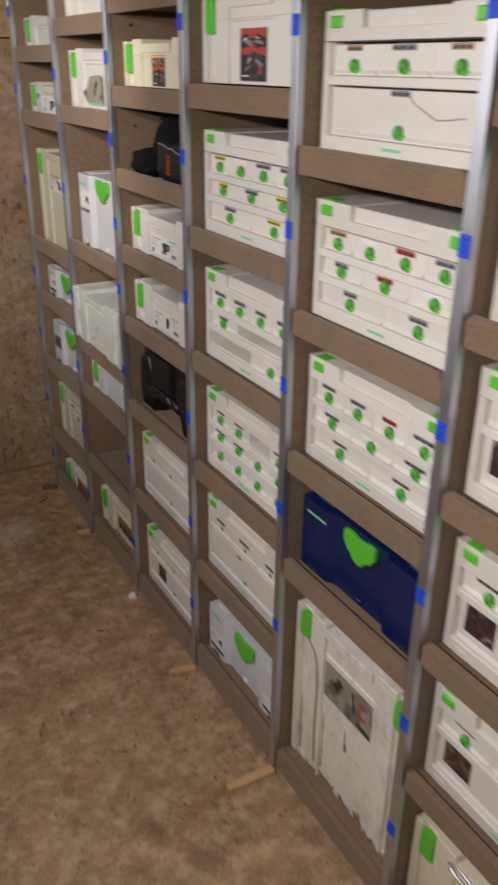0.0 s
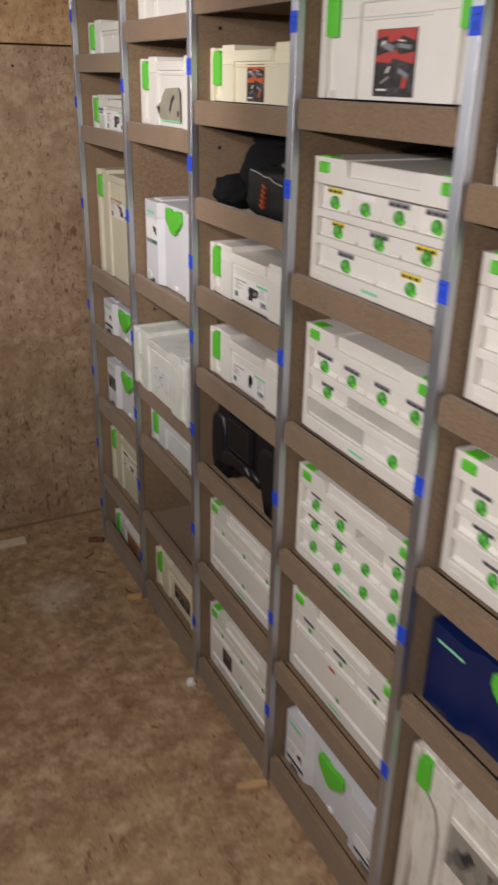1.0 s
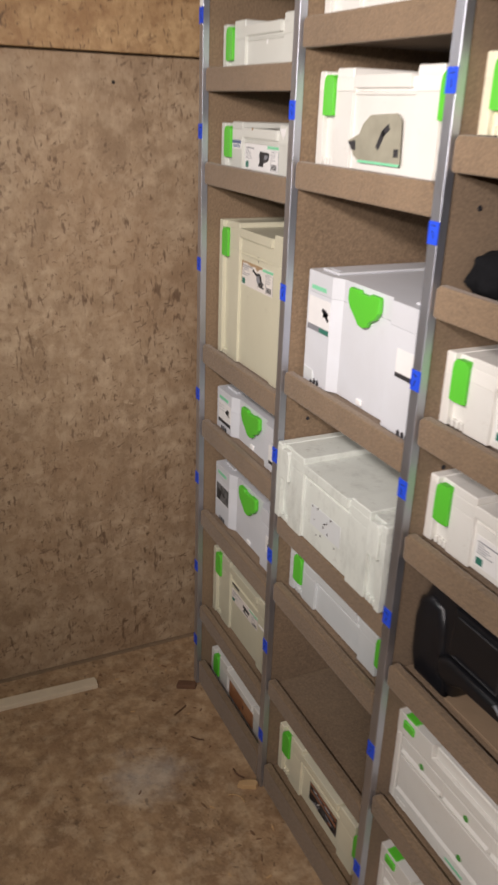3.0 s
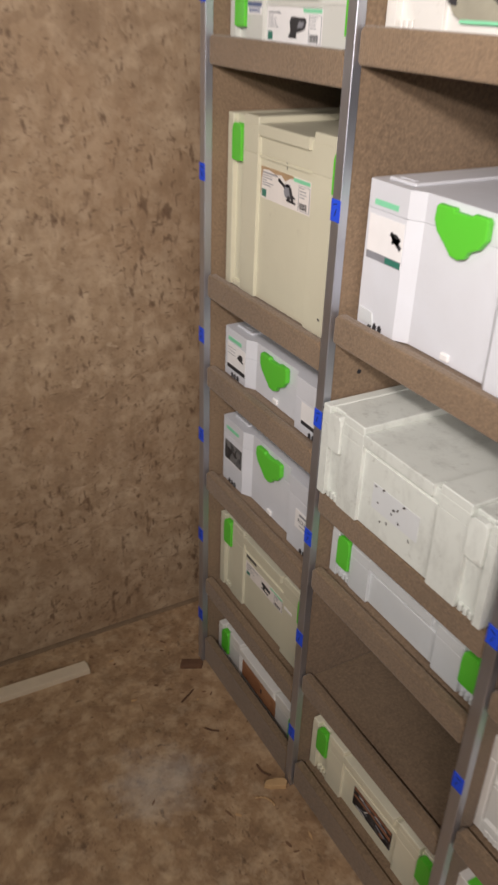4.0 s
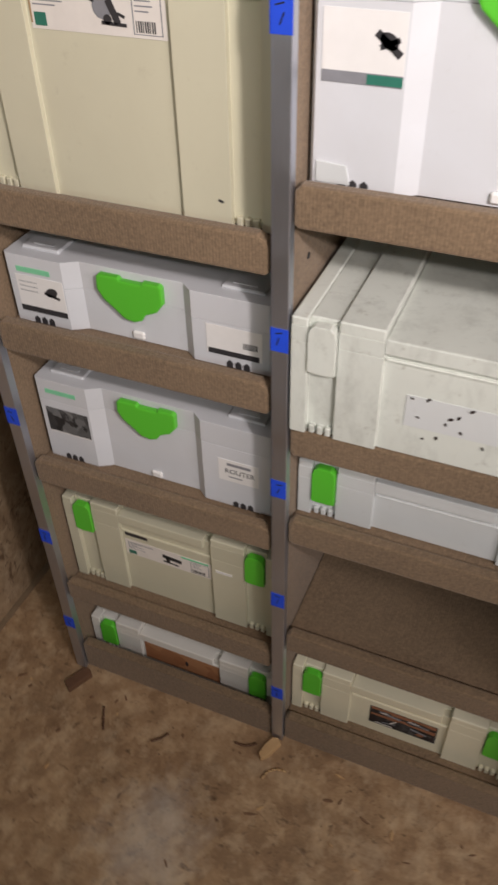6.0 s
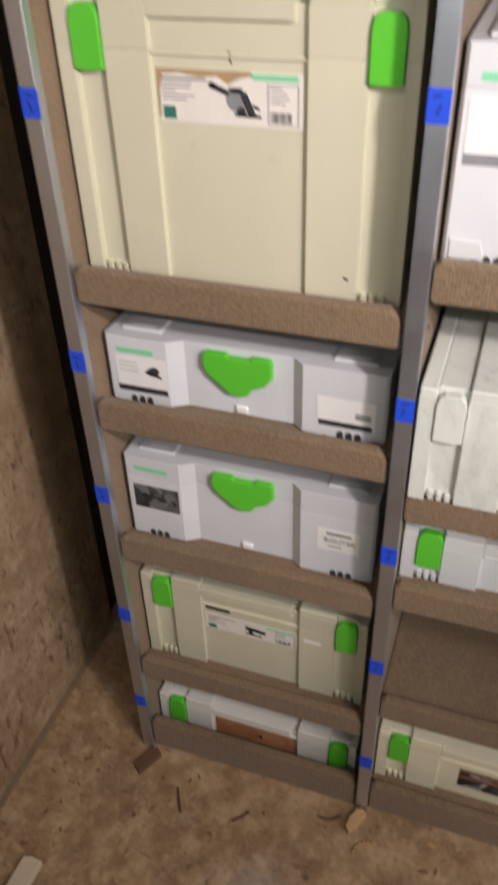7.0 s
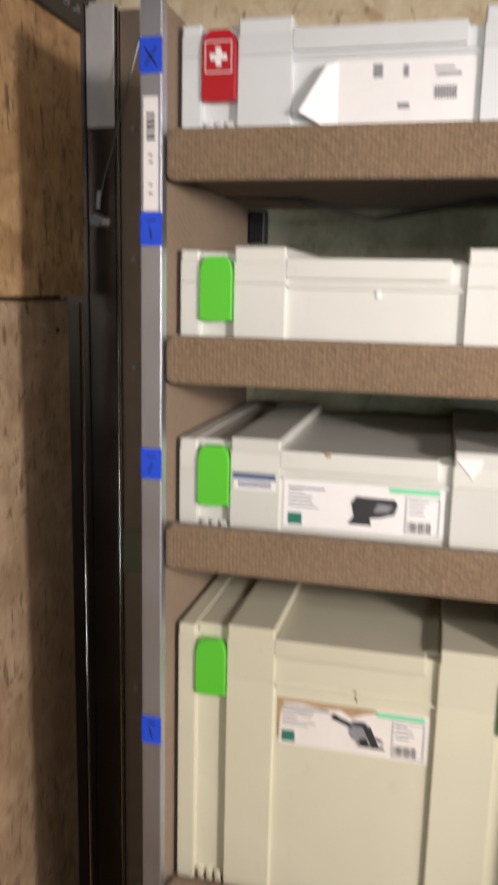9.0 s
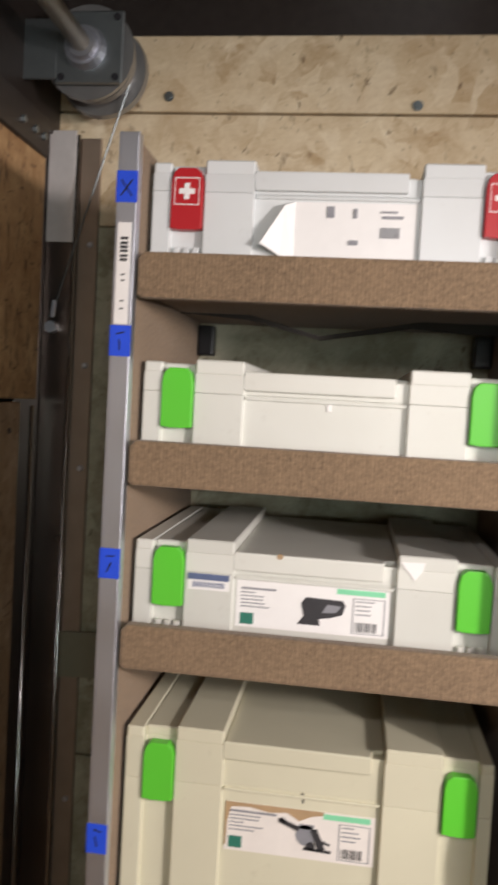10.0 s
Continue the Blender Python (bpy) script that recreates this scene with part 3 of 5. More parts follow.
for k, tops in LIPS.items():
    y1, y0 = POST[k] - 0.010, POST[k + 1] + 0.010
    for n, z in enumerate(tops):
        bm = bmesh.new()
        low = ground_at(y0) + 0.001 if z < 0.1 else z - 0.048
        prism(bm, [(y0 + 0.006, low + 0.004), (y0 + 0.010, low), (y1 - 0.008, low), (y1 - 0.003, low + 0.004), (y1 - 0.003, z - 0.007), (y1 - 0.010, z), (y0 + 0.020, z), (y0 + 0.010, z - 0.006), (y0 + 0.006, z - 0.014)],
              FACE + 0.004, FACE + 0.022, "X", 0.004)
        board = part("front_lip", bm, CARPET, shelving, "carpet-wrapped front lip", smooth=False)
        bm = bmesh.new()
        deck = -0.020 if k == 0 and z < 0.1 else 0.048 if k == 4 and z < 0.1 else z - 0.020
        cuboid(bm, FACE + 0.022, BACK - 0.002, y0 - 0.0005, y1 + 0.0005, max(deck - 0.018, ground_at(y0) + 0.001), deck, 0.002)
        part("shelf_board", bm, CARPET, shelving, "carpeted shelf board")
for k in range(1, 6):
    bm = bmesh.new()
    cuboid(bm, BACK + 0.001, BACK + 0.008, POST[k + 1] - 0.004, POST[k] + (0.0035 if k > 1 else 0.009), ground_at(POST[k + 1]), 1.93)
    part("back_panel", bm, CARPET, shelving, "carpeted back panel")
for z in (1.765, 1.565):
    for y in (POST[0] - 0.022, POST[1] + 0.022):
        bm = bmesh.new()
        cuboid(bm, BACK - 0.020, BACK + 0.004, y - 0.012, y + 0.012, z - 0.022, z + 0.022, 0.003)
        part("corner_block", bm, BLACK, shelving, "black corner block")
# felt that sags from the underside of the top shelf
bm = bmesh.new()
prism(bm, [(2.612, 1.776), (2.66, 1.778), (2.72, 1.782), (2.835, 1.762), (2.93, 1.785), (3.018, 1.790), (3.018, 1.797), (2.93, 1.792), (2.835, 1.768), (2.72, 1.789), (2.66, 1.797), (2.612, 1.797)], 1.080, 1.084, "X")
part("felt_flap", bm, CLOTH, shelving, "sagging dark felt under the top shelf")

# ---------------------------------------------------------------- tool cases


def place(col, z, front=0.900, dy=0.0, turn=0.0):
    ys = (2.815, 2.378, 1.943, 1.499, 1.054, 0.613)
    return pose(front, ys[col] + dy, z, 0, 0, -90 + turn)


def tint(bm, made, index):
    for f in {f for v in made for f in v.link_faces}:
        f.material_index = index


def latch_shape(u, z, wide=0.0345, high=0.064):
    h = wide / 2
    return [(u - h, z - high), (u - h * 0.45, z - high - 0.0015), (u + h * 0.45, z - high - 0.0015), (u + h, z - high), (u + h, z - 0.014), (u + h * 0.86, z - 0.005), (u + h * 0.55, z), (u - h * 0.55, z), (u - h * 0.86, z - 0.005), (u - h, z - 0.014)]


COLUMNS = [(-0.200, -0.180, 0.000), (-0.180, -0.1435, 0.010), (-0.1435, -0.090, 0.0015), (-0.090, 0.086, 0.008), (0.086, 0.1475, 0.0015), (0.1475, 0.1855, 0.010), (0.1855, 0.200, 0.000)]


LATCH_AT = {-1: -0.1618, 1: 0.1665}


def stepped(deep, back=0.296):
    """The plan of a case front, column by column."""
    pts = []
    for u0, u1, d in COLUMNS:
        pts += [(u0, d + deep), (u1, d + deep)]
    return pts + [(0.200, back), (-0.200, back)]


def case_body(ob, h, mat, lid):
    """The ribbed body and lid of a case with two side latches."""
    seam = h - lid
    bm = bmesh.new()
    prism(bm, stepped(0.0), 0.0, seam - 0.0001)
    bmesh.ops.bevel(bm, geom=bm.edges[:], offset=0.0008, segments=2, affect="EDGES", profile=0.6)
    part("body", bm, mat, ob)
    for s in (-1, 1):
        for k in range(3):
            u = LATCH_AT[s] + (k - 1) * 0.0105
            bm = bmesh.new()
            cuboid(bm, u - 0.0035, u + 0.0035, 0.003, 0.0105, 0.0, 0.012, 0.001)
            part("foot", bm, mat, ob)
    bm = bmesh.new()
    prism(bm, stepped(0.0), seam + 0.0001, h - 0.015)
    bmesh.ops.bevel(bm, geom=bm.edges[:], offset=0.0008, segments=2, affect="EDGES", profile=0.6)
    part("lid", bm, mat, ob)
    for u0, u1, d, top in ((-0.200, -0.180, 0.0, 0.004), (-0.180, -0.1435, 0.010, 0.005), (-0.1435, -0.090, 0.0015, 0.0), (0.086, 0.1475, 0.0015, 0.0), (0.1475, 0.1855, 0.010, 0.005), (0.1855, 0.200, 0.0, 0.004)):
        bm = bmesh.new()
        cuboid(bm, u0, u1, d, 0.294, h - 0.016, h - top, 0.0016)
        part("lid_block", bm, mat, ob)
    bm = bmesh.new()
    prism(bm, [(-0.0895, 0.0015), (0.071, 0.0015), (0.073, 0.020), (0.0858, 0.024), (0.0858, 0.292), (-0.0895, 0.292)], h - 0.031, h - 0.0105, "Z", 0.002)
    handle = part("handle", bm, mat, ob)
    bm = bmesh.new()
    cuboid(bm, -0.088, 0.084, 0.0045, 0.0085, seam - 0.005, seam - 0.0015, 0.0008)
    part("rim", bm, mat, handle)


def sidelatch_case(col, z, h, mat, label, latch=GREEN, dy=0.0, front=0.900, lid=0.036, turn=0.0, drop=0.010):
    ob = base("tool_case", label, "tool case", place(col, z, front, dy, turn), "cases on the shelves")
    case_body(ob, h, mat, lid)
    for s in (-1, 1):
        bm = bmesh.new()
        prism(bm, latch_shape(LATCH_AT[s], h - drop), -0.0035, 0.0095, "Y", 0.0012)
        part("latch", bm, latch, ob, "bright green side latch" if latch is GREEN else "")
    return ob


def tlatch_case(col, z, h, mat, label, latch=GREEN, dy=0.0, low=0.072):
    """A case with one broad turning latch in a recessed middle."""
    ob = base("tool_case", label, "tool case", place(col, z, 0.900, dy), "cases on the shelves")
    outline = [(-0.198, 0.004), (-0.194, 0.0), (-0.106, 0.0), (-0.084, 0.013), (0.070, 0.013), (0.086, 0.0), (0.194, 0.0), (0.198, 0.004), (0.198, 0.292), (0.194, 0.296), (-0.194, 0.296), (-0.198, 0.292)]
    seam = h - 0.040
    bm = bmesh.new()
    prism(bm, outline, 0.0, seam - 0.0002, "Z", 0.0004)
    part("body", bm, mat, ob)
    bm = bmesh.new()
    prism(bm, outline, seam + 0.0002, h, "Z", 0.0006)
    for s in (-1, 1):
        cuboid(bm, s * 0.15 - 0.03, s * 0.15 + 0.03, 0.02, 0.27, h - 0.001, h + 0.004, 0.002)
    part("lid", bm, mat, ob)
    for s in (-1, 1):
        bm = bmesh.new()
        cuboid(bm, s * 0.150 - 0.016, s * 0.150 + 0.016, 0.030, 0.036, h + 0.0035, h + 0.0050)
        part("lid_clip", bm, mat, ob)
        for k in range(3):
            bm = bmesh.new()
            u = s * 0.150 + (k - 1) * 0.012
            prism(bm, [(u - 0.0045, 0.0), (u - 0.0045, 0.008), (u, 0.012), (u + 0.0045, 0.008), (u + 0.0045, 0.0)], -0.0006, 0.003, "Y")
            part("foot_notch", bm, PRINT, ob)
    t = h - 0.006
    shape = [(-0.044, t - 0.004), (-0.040, t), (-0.014, t), (-0.011, t - 0.004), (0.018, t - 0.004), (0.021, t), (0.042, t), (0.046, t - 0.004), (0.046, t - 0.028), (0.036, t - 0.042), (0.020, t - 0.050), (0.014, t - 0.060), (0.004, t - 0.064), (-0.010, t - 0.062), (-0.020, t - 0.052), (-0.038, t - 0.036), (-0.045, t - 0.022)]
    k = low / 0.072
    bm = bmesh.new()
    prism(bm, [((u - 0.006) * 1.08, t + (v - t) * k) for u, v in shape], 0.002, 0.0125, "Y", 0.003)
    part("latch", bm, latch, ob, "bright green turning latch")
    bm = bmesh.new()
    cuboid(bm, -0.012, 0.006, 0.008, 0.0135, 0.004, 0.016, 0.002)
    part("catch", bm, NAVY if mat is NAVY else PAPER, ob, "" if mat is NAVY else "white catch under the latch")
    return ob


def knob(ob, u, z, mat=GREEN, y=0.004, small=False):
    bm = bmesh.new()
    if small:
        tube(bm, (u, y - 0.002, z), (u, y + 0.001, z), 0.0060, 12, 0.0068)
        part("knob", bm, mat, ob, "small green drawer knob")
        return
    bmesh.ops.create_uvsphere(bm, u_segments=14, v_segments=9, radius=0.0100, matrix=Matrix.Translation((u, y - 0.0050, z)) @ Matrix.Diagonal((0.95, 0.80, 1.05, 1)))
    before = set(bm.faces)
    prism(bm, [(u - 0.002, z - 0.0100), (u + 0.011, z - 0.0110), (u + 0.0115, z - 0.004), (u + 0.004, z - 0.001)], y - 0.0085, y + 0.002, "Y")
    for f in set(bm.faces) - before:
        f.material_index = 1
    part("knob", bm, [mat, GREEN], ob, "round green drawer knob", smooth=True)


def drawer_case(col, z, h, rows, label, mat=WHITE, dy=0.0, lid=0.046, foot=0.026, gone=(), small=False):
    """A case of drawers: rows, from the top, of (share of the height, knobs across, label colours)."""
    ob = base("drawer_case", label, "tool case", place(col, z, 0.900, dy), "cases on the shelves")
    bm = bmesh.new()
    for s in (-1, 1):
        cuboid(bm, s * 0.198, s * 0.184, 0.0, 0.296, 0.0, h - lid, 0.0015)
    cuboid(bm, -0.184, 0.184, 0.0, 0.296, 0.0, foot, 0.0015)
    cuboid(bm, -0.184, 0.184, 0.270, 0.296, foot, h - lid)
    total = h - lid - foot
    zs, top = [], h - lid
    for share, *_ in rows:
        zs.append((top - share * total, top))
        top -= share * total
    face, rail, ledge = (0.003, 0.0045, 0.009) if small else (0.011, 0.0072, 0.0012)
    for low, _ in zs[:-1]:
        cuboid(bm, -0.184, 0.184, ledge, 0.290, low - rail, low + rail, 0.0014)
    for s in (-1, 1):
        for k in range(3):
            u = s * 0.160 + (k - 1) * 0.010
            cuboid(bm, u - 0.003, u + 0.003, -0.0015, 0.002, 0.001, 0.014, 0.0008)
    part("body", bm, mat, ob)
    bm = bmesh.new()
    prism(bm, [(-0.198, h - lid + 0.0008), (0.198, h - lid + 0.0008), (0.198, h - 0.001), (0.100, h - 0.001), (0.097, h - 0.027), (-0.097, h - 0.027), (-0.100, h - 0.001), (-0.198, h - 0.001)], 0.0, 0.296, "Y", 0.0015)
    part("lid", bm, mat, ob)
    bm = bmesh.new()
    cuboid(bm, -0.097, 0.097, 0.008, 0.290, h - 0.0285, h - 0.003, 0.002)
    part("lid_grip", bm, mat, ob)
    for s in (-1, 1):
        bm = bmesh.new()
        cuboid(bm, s * 0.164 - 0.0155, s * 0.164 + 0.0155, -0.004, 0.004, h - 0.0265, h - 0.0085, 0.002)
        cuboid(bm, s * 0.164 - 0.0155, s * 0.164 + 0.0155, 0.001, 0.026, h - 0.003, h + 0.0015, 0.001)
        part("latch", bm, GREEN, ob, "bright green lid latch")
    bm = bmesh.new()
    cuboid(bm, -0.028, 0.018, -0.0006, 0.0004, 0.010, 0.015)
    part("mark", bm, MINT, ob, "pale green printed bar")
    for r, ((share, count, tags), (low, high)) in enumerate(zip(rows, zs)):
        wide = 0.366 / count
        for c in range(count):
            u = -0.183 + wide * (c + 0.5)
            a, b2 = u - wide / 2 + 0.0003, u + wide / 2 - 0.0003
            lo, hi = (low + rail + 0.0007 if r < len(rows) - 1 else low + 0.0008), high - (rail + 0.0012 if small else rail + 0.0034 if r else 0.0042)
            if (r, c) in gone:
                bm = bmesh.new()
                cuboid(bm, a, b2, 0.05, 0.27, lo, lo + 0.010, 0.001)
                cuboid(bm, a, b2, 0.006, 0.05, lo, lo + 0.006, 0.001)
                part("empty_tray", bm, mat, ob)
                continue
            bm = bmesh.new()
            cuboid(bm, a, b2, face, 0.262, lo, hi, 0.0009)
            prism(bm, [(face + 0.0005, lo + 0.009), (face - 0.004, lo + 0.003), (face - 0.004, lo), (face + 0.0005, lo)], a + 0.004, b2 - 0.004, "X")
            drawer = part("drawer", bm, mat, ob)
            kz = lo + min(0.012, (hi - lo) * 0.4)
            knob(drawer, u, kz + 0.002, DIMGREEN if small else KNOB, face + 0.001, small)
            tag = tags[c % len(tags)]
            if tag:
                bm = bmesh.new()
                w2 = min(0.026, wide * 0.36) * random.uniform(0.75, 1.1)
                t0 = hi - 0.0095
                cuboid(bm, u - w2 - 0.004, u + w2 - 0.006, face - 0.0012, face + 0.0001, t0, t0 + 0.0088)
                for q in range(3):
                    made = bmesh.ops.create_cube(bm, size=1.0, matrix=Matrix.Translation((u - w2 + 0.004 + q * w2 * 0.62, face - 0.0014, t0 + 0.0038)) @ Matrix.Diagonal((w2 * 0.45, 0.0006, 0.0042, 1)))["verts"]
                    tint(bm, made, 1)
                part("drawer_tag", bm, [{"k": GREYPRINT, "w": PAPER, "y": YELLOW, "o": TAN, "r": REDPRINT}[tag], PRINT if tag != "w" else PAPER], drawer)
    return ob


def sheet(ob, name, u0, u1, z0, z1, y, mat, label="", thick=0.0007, parent=None):
    bm = bmesh.new()
    cuboid(bm, u0, u1, y - thick, y, z0, z1)
    return part(name, bm, mat, parent or ob, label)


def blob(bm, shapes, y, thick=0.0005):
    for pts in shapes:
        prism(bm, pts, y - thick, y, "Y")


def oval(u, z, ru, rz, turn=0.0, sides=12):
    return [(u + ru * math.cos(a) * math.cos(turn) - rz * math.sin(a) * math.sin(turn), z + ru * math.cos(a) * math.sin(turn) + rz * math.sin(a) * math.cos(turn))
            for a in (2 * math.pi * k / sides for k in range(sides))]


def bar(u0, z0, u1, z1, t):
    d = Vector((u1 - u0, z1 - z0)).normalized()
    n = Vector((-d.y, d.x)) * t / 2
    return [(u0 - n.x, z0 - n.y), (u1 - n.x, z1 - n.y), (u1 + n.x, z1 + n.y), (u0 + n.x, z0 + n.y)]


def tool_label(ob, u0, u1, z0, z1, y, tool="grinder", ground=PAPER, header=None):
    """A printed product label: tool picture, grey lines, barcode panel, green bar."""
    s = sheet(ob, "label", u0, u1, z0, z1, y, ground, "printed product label with a tool picture")
    w, h = u1 - u0, z1 - z0
    yy = y - 0.0007

    def P(a, b):
        return u0 + a * w, z0 + b * h
    bm = bmesh.new()
    cx, cz = P(0.55, 0.47)
    if tool == "grinder":
        blob(bm, [bar(*P(0.38, 0.74), *P(0.50, 0.60), 0.10 * h), oval(*P(0.385, 0.74), 0.022 * w, 0.06 * h), bar(*P(0.60, 0.62), *P(0.66, 0.22), 0.14 * h), bar(*P(0.54, 0.22), *P(0.72, 0.20), 0.06 * h), bar(*P(0.66, 0.40), *P(0.71, 0.34), 0.05 * h), oval(*P(0.585, 0.28), 0.03 * w, 0.09 * h)], yy - 0.0005)
        part("tool_picture", bm, PRINT, s)
        bm = bmesh.new()
        blob(bm, [oval(cx, cz + 0.02 * h, 0.070 * w, 0.22 * h), bar(*P(0.50, 0.66), *P(0.60, 0.66), 0.10 * h)], yy)
    elif tool == "sander":
        blob(bm, [[P(0.41, 0.16), P(0.56, 0.16), P(0.55, 0.30), P(0.62, 0.34), P(0.70, 0.42), P(0.72, 0.62), P(0.70, 0.72), P(0.46, 0.74), P(0.43, 0.60), P(0.45, 0.34)]], yy)
        part("tool_picture", bm, PRINT, s)
        bm = bmesh.new()
        blob(bm, [[P(0.57, 0.44), P(0.66, 0.46), P(0.69, 0.60), P(0.60, 0.62)]], yy - 0.0006)
    elif tool == "jigsaw":
        blob(bm, [bar(*P(0.44, 0.60), *P(0.66, 0.50), 0.22 * h), bar(*P(0.50, 0.58), *P(0.50, 0.22), 0.20 * h), bar(*P(0.44, 0.24), *P(0.62, 0.20), 0.08 * h)], yy)
    else:
        blob(bm, [oval(*P(0.55, 0.55), 0.06 * w, 0.26 * h), bar(*P(0.54, 0.78), *P(0.53, 0.2), 0.2 * h)], yy)
    part("tool_picture", bm, GREYPRINT if tool in ("sander", "grinder") else PRINT, s)
    for a0, a1, b0, b1 in ((0.765, 0.772, 0.06, 0.80), (0.965, 0.972, 0.06, 0.80), (0.765, 0.972, 0.06, 0.075), (0.765, 0.972, 0.785, 0.80)):
        sheet(ob, "frame_line", P(a0, 0)[0], P(a1, 0)[0], P(0, b0)[1], P(0, b1)[1], yy, GREYPRINT, "", 0.0003, s)
    bm = bmesh.new()
    for k in range(6):
        cuboid(bm, *(P(0.03, 0)[0], P(0.10 + 0.16 * random.random() + (0.12 if k == 0 else 0), 0)[0]), yy - 0.0003, yy, P(0, 0.80 - 0.075 * k)[1], P(0, 0.825 - 0.075 * k + (0.02 if k == 0 else 0))[1])
    for k in range(4):
        cuboid(bm, P(0.785, 0)[0], P(0.86 + 0.05 * random.random(), 0)[0], yy - 0.0003, yy, P(0, 0.72 - 0.09 * k)[1], P(0, 0.745 - 0.09 * k)[1])
    part("small_print", bm, GREYPRINT, s)
    bm = bmesh.new()
    for k in range(9):
        a = 0.785 + 0.016 * k
        cuboid(bm, P(a, 0)[0], P(a + (0.010 if k % 3 else 0.006), 0)[0], yy - 0.0003, yy, P(0, 0.10)[1], P(0, 0.30)[1])
    part("barcode", bm, PRINT, s)
    sheet(ob, "green_square", P(0.03, 0)[0], P(0.12, 0)[0], P(0, 0.06)[1], P(0, 0.30)[1], yy, DEEPGREEN, "", 0.0004, s)
    if header:
        bm = bmesh.new()
        blob(bm, [[P(0.0, 1.0), P(0.0, 0.10), P(0.012, 0.10), P(0.016, 0.60), P(0.04, 0.90), P(0.16, 0.93), P(0.30, 0.86), P(0.42, 0.90), P(0.50, 0.76), P(0.58, 0.88), P(0.66, 0.93), P(0.66, 1.0)]], yy, 0.0003)
        part("header", bm, header, s, "stained brown label edge")
    sheet(ob, "green_bar", P(0.66, 0)[0], P(0.97, 0)[0], P(0, 0.86)[1], P(0, 0.97)[1], yy, MINT, "", 0.0004, s)
    return s


def photo_label(ob, u0, u1, z0, z1, y, mat, label="dark photograph label"):
    """A photograph stuck on the case, with a thin pale border below."""
    s = sheet(ob, "label", u0, u1, z0, z1, y, mat, label)
    sheet(ob, "border", u0, u1, z0 - 0.0025, z0 - 0.0002, y, PAPER, "", 0.0006, s)
    return s


def tool_photo(ob, u0, u1, z0, z1, y, accent, label):
    """A dark printed photograph of a tool with a coloured band, pale glints and a title bar."""
    s = sheet(ob, "label", u0, u1, z0, z1, y, PHOTO_DARK, label)
    w, h, yy = u1 - u0, z1 - z0, y - 0.0007

    def P(a, b):
        return u0 + a * w, z0 + b * h
    for name, mat, shapes in (
            ("colour_band", accent, [[P(0.02, 0.86), P(0.30, 0.90), P(0.34, 0.80), P(0.60, 0.84), P(0.64, 0.90), P(0.98, 0.82), P(0.98, 0.99), P(0.02, 0.99)], [P(0.02, 0.52), P(0.40, 0.50), P(0.46, 0.58), P(0.98, 0.48), P(0.98, 0.66), P(0.60, 0.62), P(0.52, 0.70), P(0.02, 0.60)], [P(0.70, 0.14), P(0.80, 0.12), P(0.84, 0.26), P(0.74, 0.30)]]),
            ("tool_picture", GREYPRINT, [bar(*P(0.14, 0.80), *P(0.46, 0.70), 0.09 * h), bar(*P(0.56, 0.76), *P(0.88, 0.72), 0.06 * h), bar(*P(0.62, 0.40), *P(0.86, 0.30), 0.07 * h), bar(*P(0.20, 0.20), *P(0.40, 0.30), 0.04 * h)]),
            ("glint", PINKISH, [oval(*P(0.22, 0.80), 0.06 * w, 0.022 * h, 0.3), bar(*P(0.58, 0.83), *P(0.74, 0.81), 0.022 * h), oval(*P(0.36, 0.40), 0.07 * w, 0.025 * h, 0.8), bar(*P(0.10, 0.10), *P(0.36, 0.10), 0.03 * h)])):
        bm = bmesh.new()
        blob(bm, shapes, yy - (0.0004 if name != "colour_band" else 0) - (0.0004 if name == "glint" else 0), 0.0005)
        part(name, bm, mat, s)
    return s


def corner_labels(ob, h, left="tool", right="sticker"):
    """The printed ends of a case with a broad latch."""
    bm = bmesh.new()
    cuboid(bm, -0.180, -0.126, -0.0006, 0.0002, h - 0.025, h - 0.017)
    part("mark", bm, MINT, ob, "pale green printed bar")
    if left == "tool":
        s = sheet(ob, "label", -0.184, -0.108, 0.018, min(h - 0.030, 0.075), 0.0001, PAPER, "white label with a small tool picture")
        bm = bmesh.new()
        blob(bm, [oval(-0.128, min(h - 0.030, 0.075) - 0.020, 0.010, 0.007, 0.4), bar(-0.140, min(h - 0.030, 0.075) - 0.022, -0.116, min(h - 0.030, 0.075) - 0.028, 0.004)], -0.0006)
        part("tool_picture", bm, PRINT, s)
        sheet(ob, "black_band", -0.184, -0.108, 0.018, 0.027, -0.0006, PRINT, "", 0.0003, s)
        bm = bmesh.new()
        for k in range(3):
            cuboid(bm, -0.180, -0.150, -0.0009, -0.0006, min(h - 0.030, 0.075) - 0.010 - 0.007 * k, min(h - 0.030, 0.075) - 0.009 - 0.007 * k)
        part("small_print", bm, GREYPRINT, s)
    elif left == "photo":
        photo_label(ob, -0.186, -0.110, h * 0.36, h * 0.66, 0.0001, PHOTO_BW)
    if right == "sticker":
        s = sheet(ob, "sticker", 0.106, 0.184, 0.018, 0.062, 0.0001, PAPER, "white sticker with a black band")
        sheet(ob, "black_band", 0.108, 0.180, 0.018, 0.026, -0.0006, PRINT, "", 0.0003, s)
        bm = bmesh.new()
        for k in range(8):
            cuboid(bm, 0.158 + 0.0026 * k, 0.1595 + 0.0026 * k, -0.0009, -0.0006, 0.034, 0.043)
        part("barcode", bm, PRINT, s)


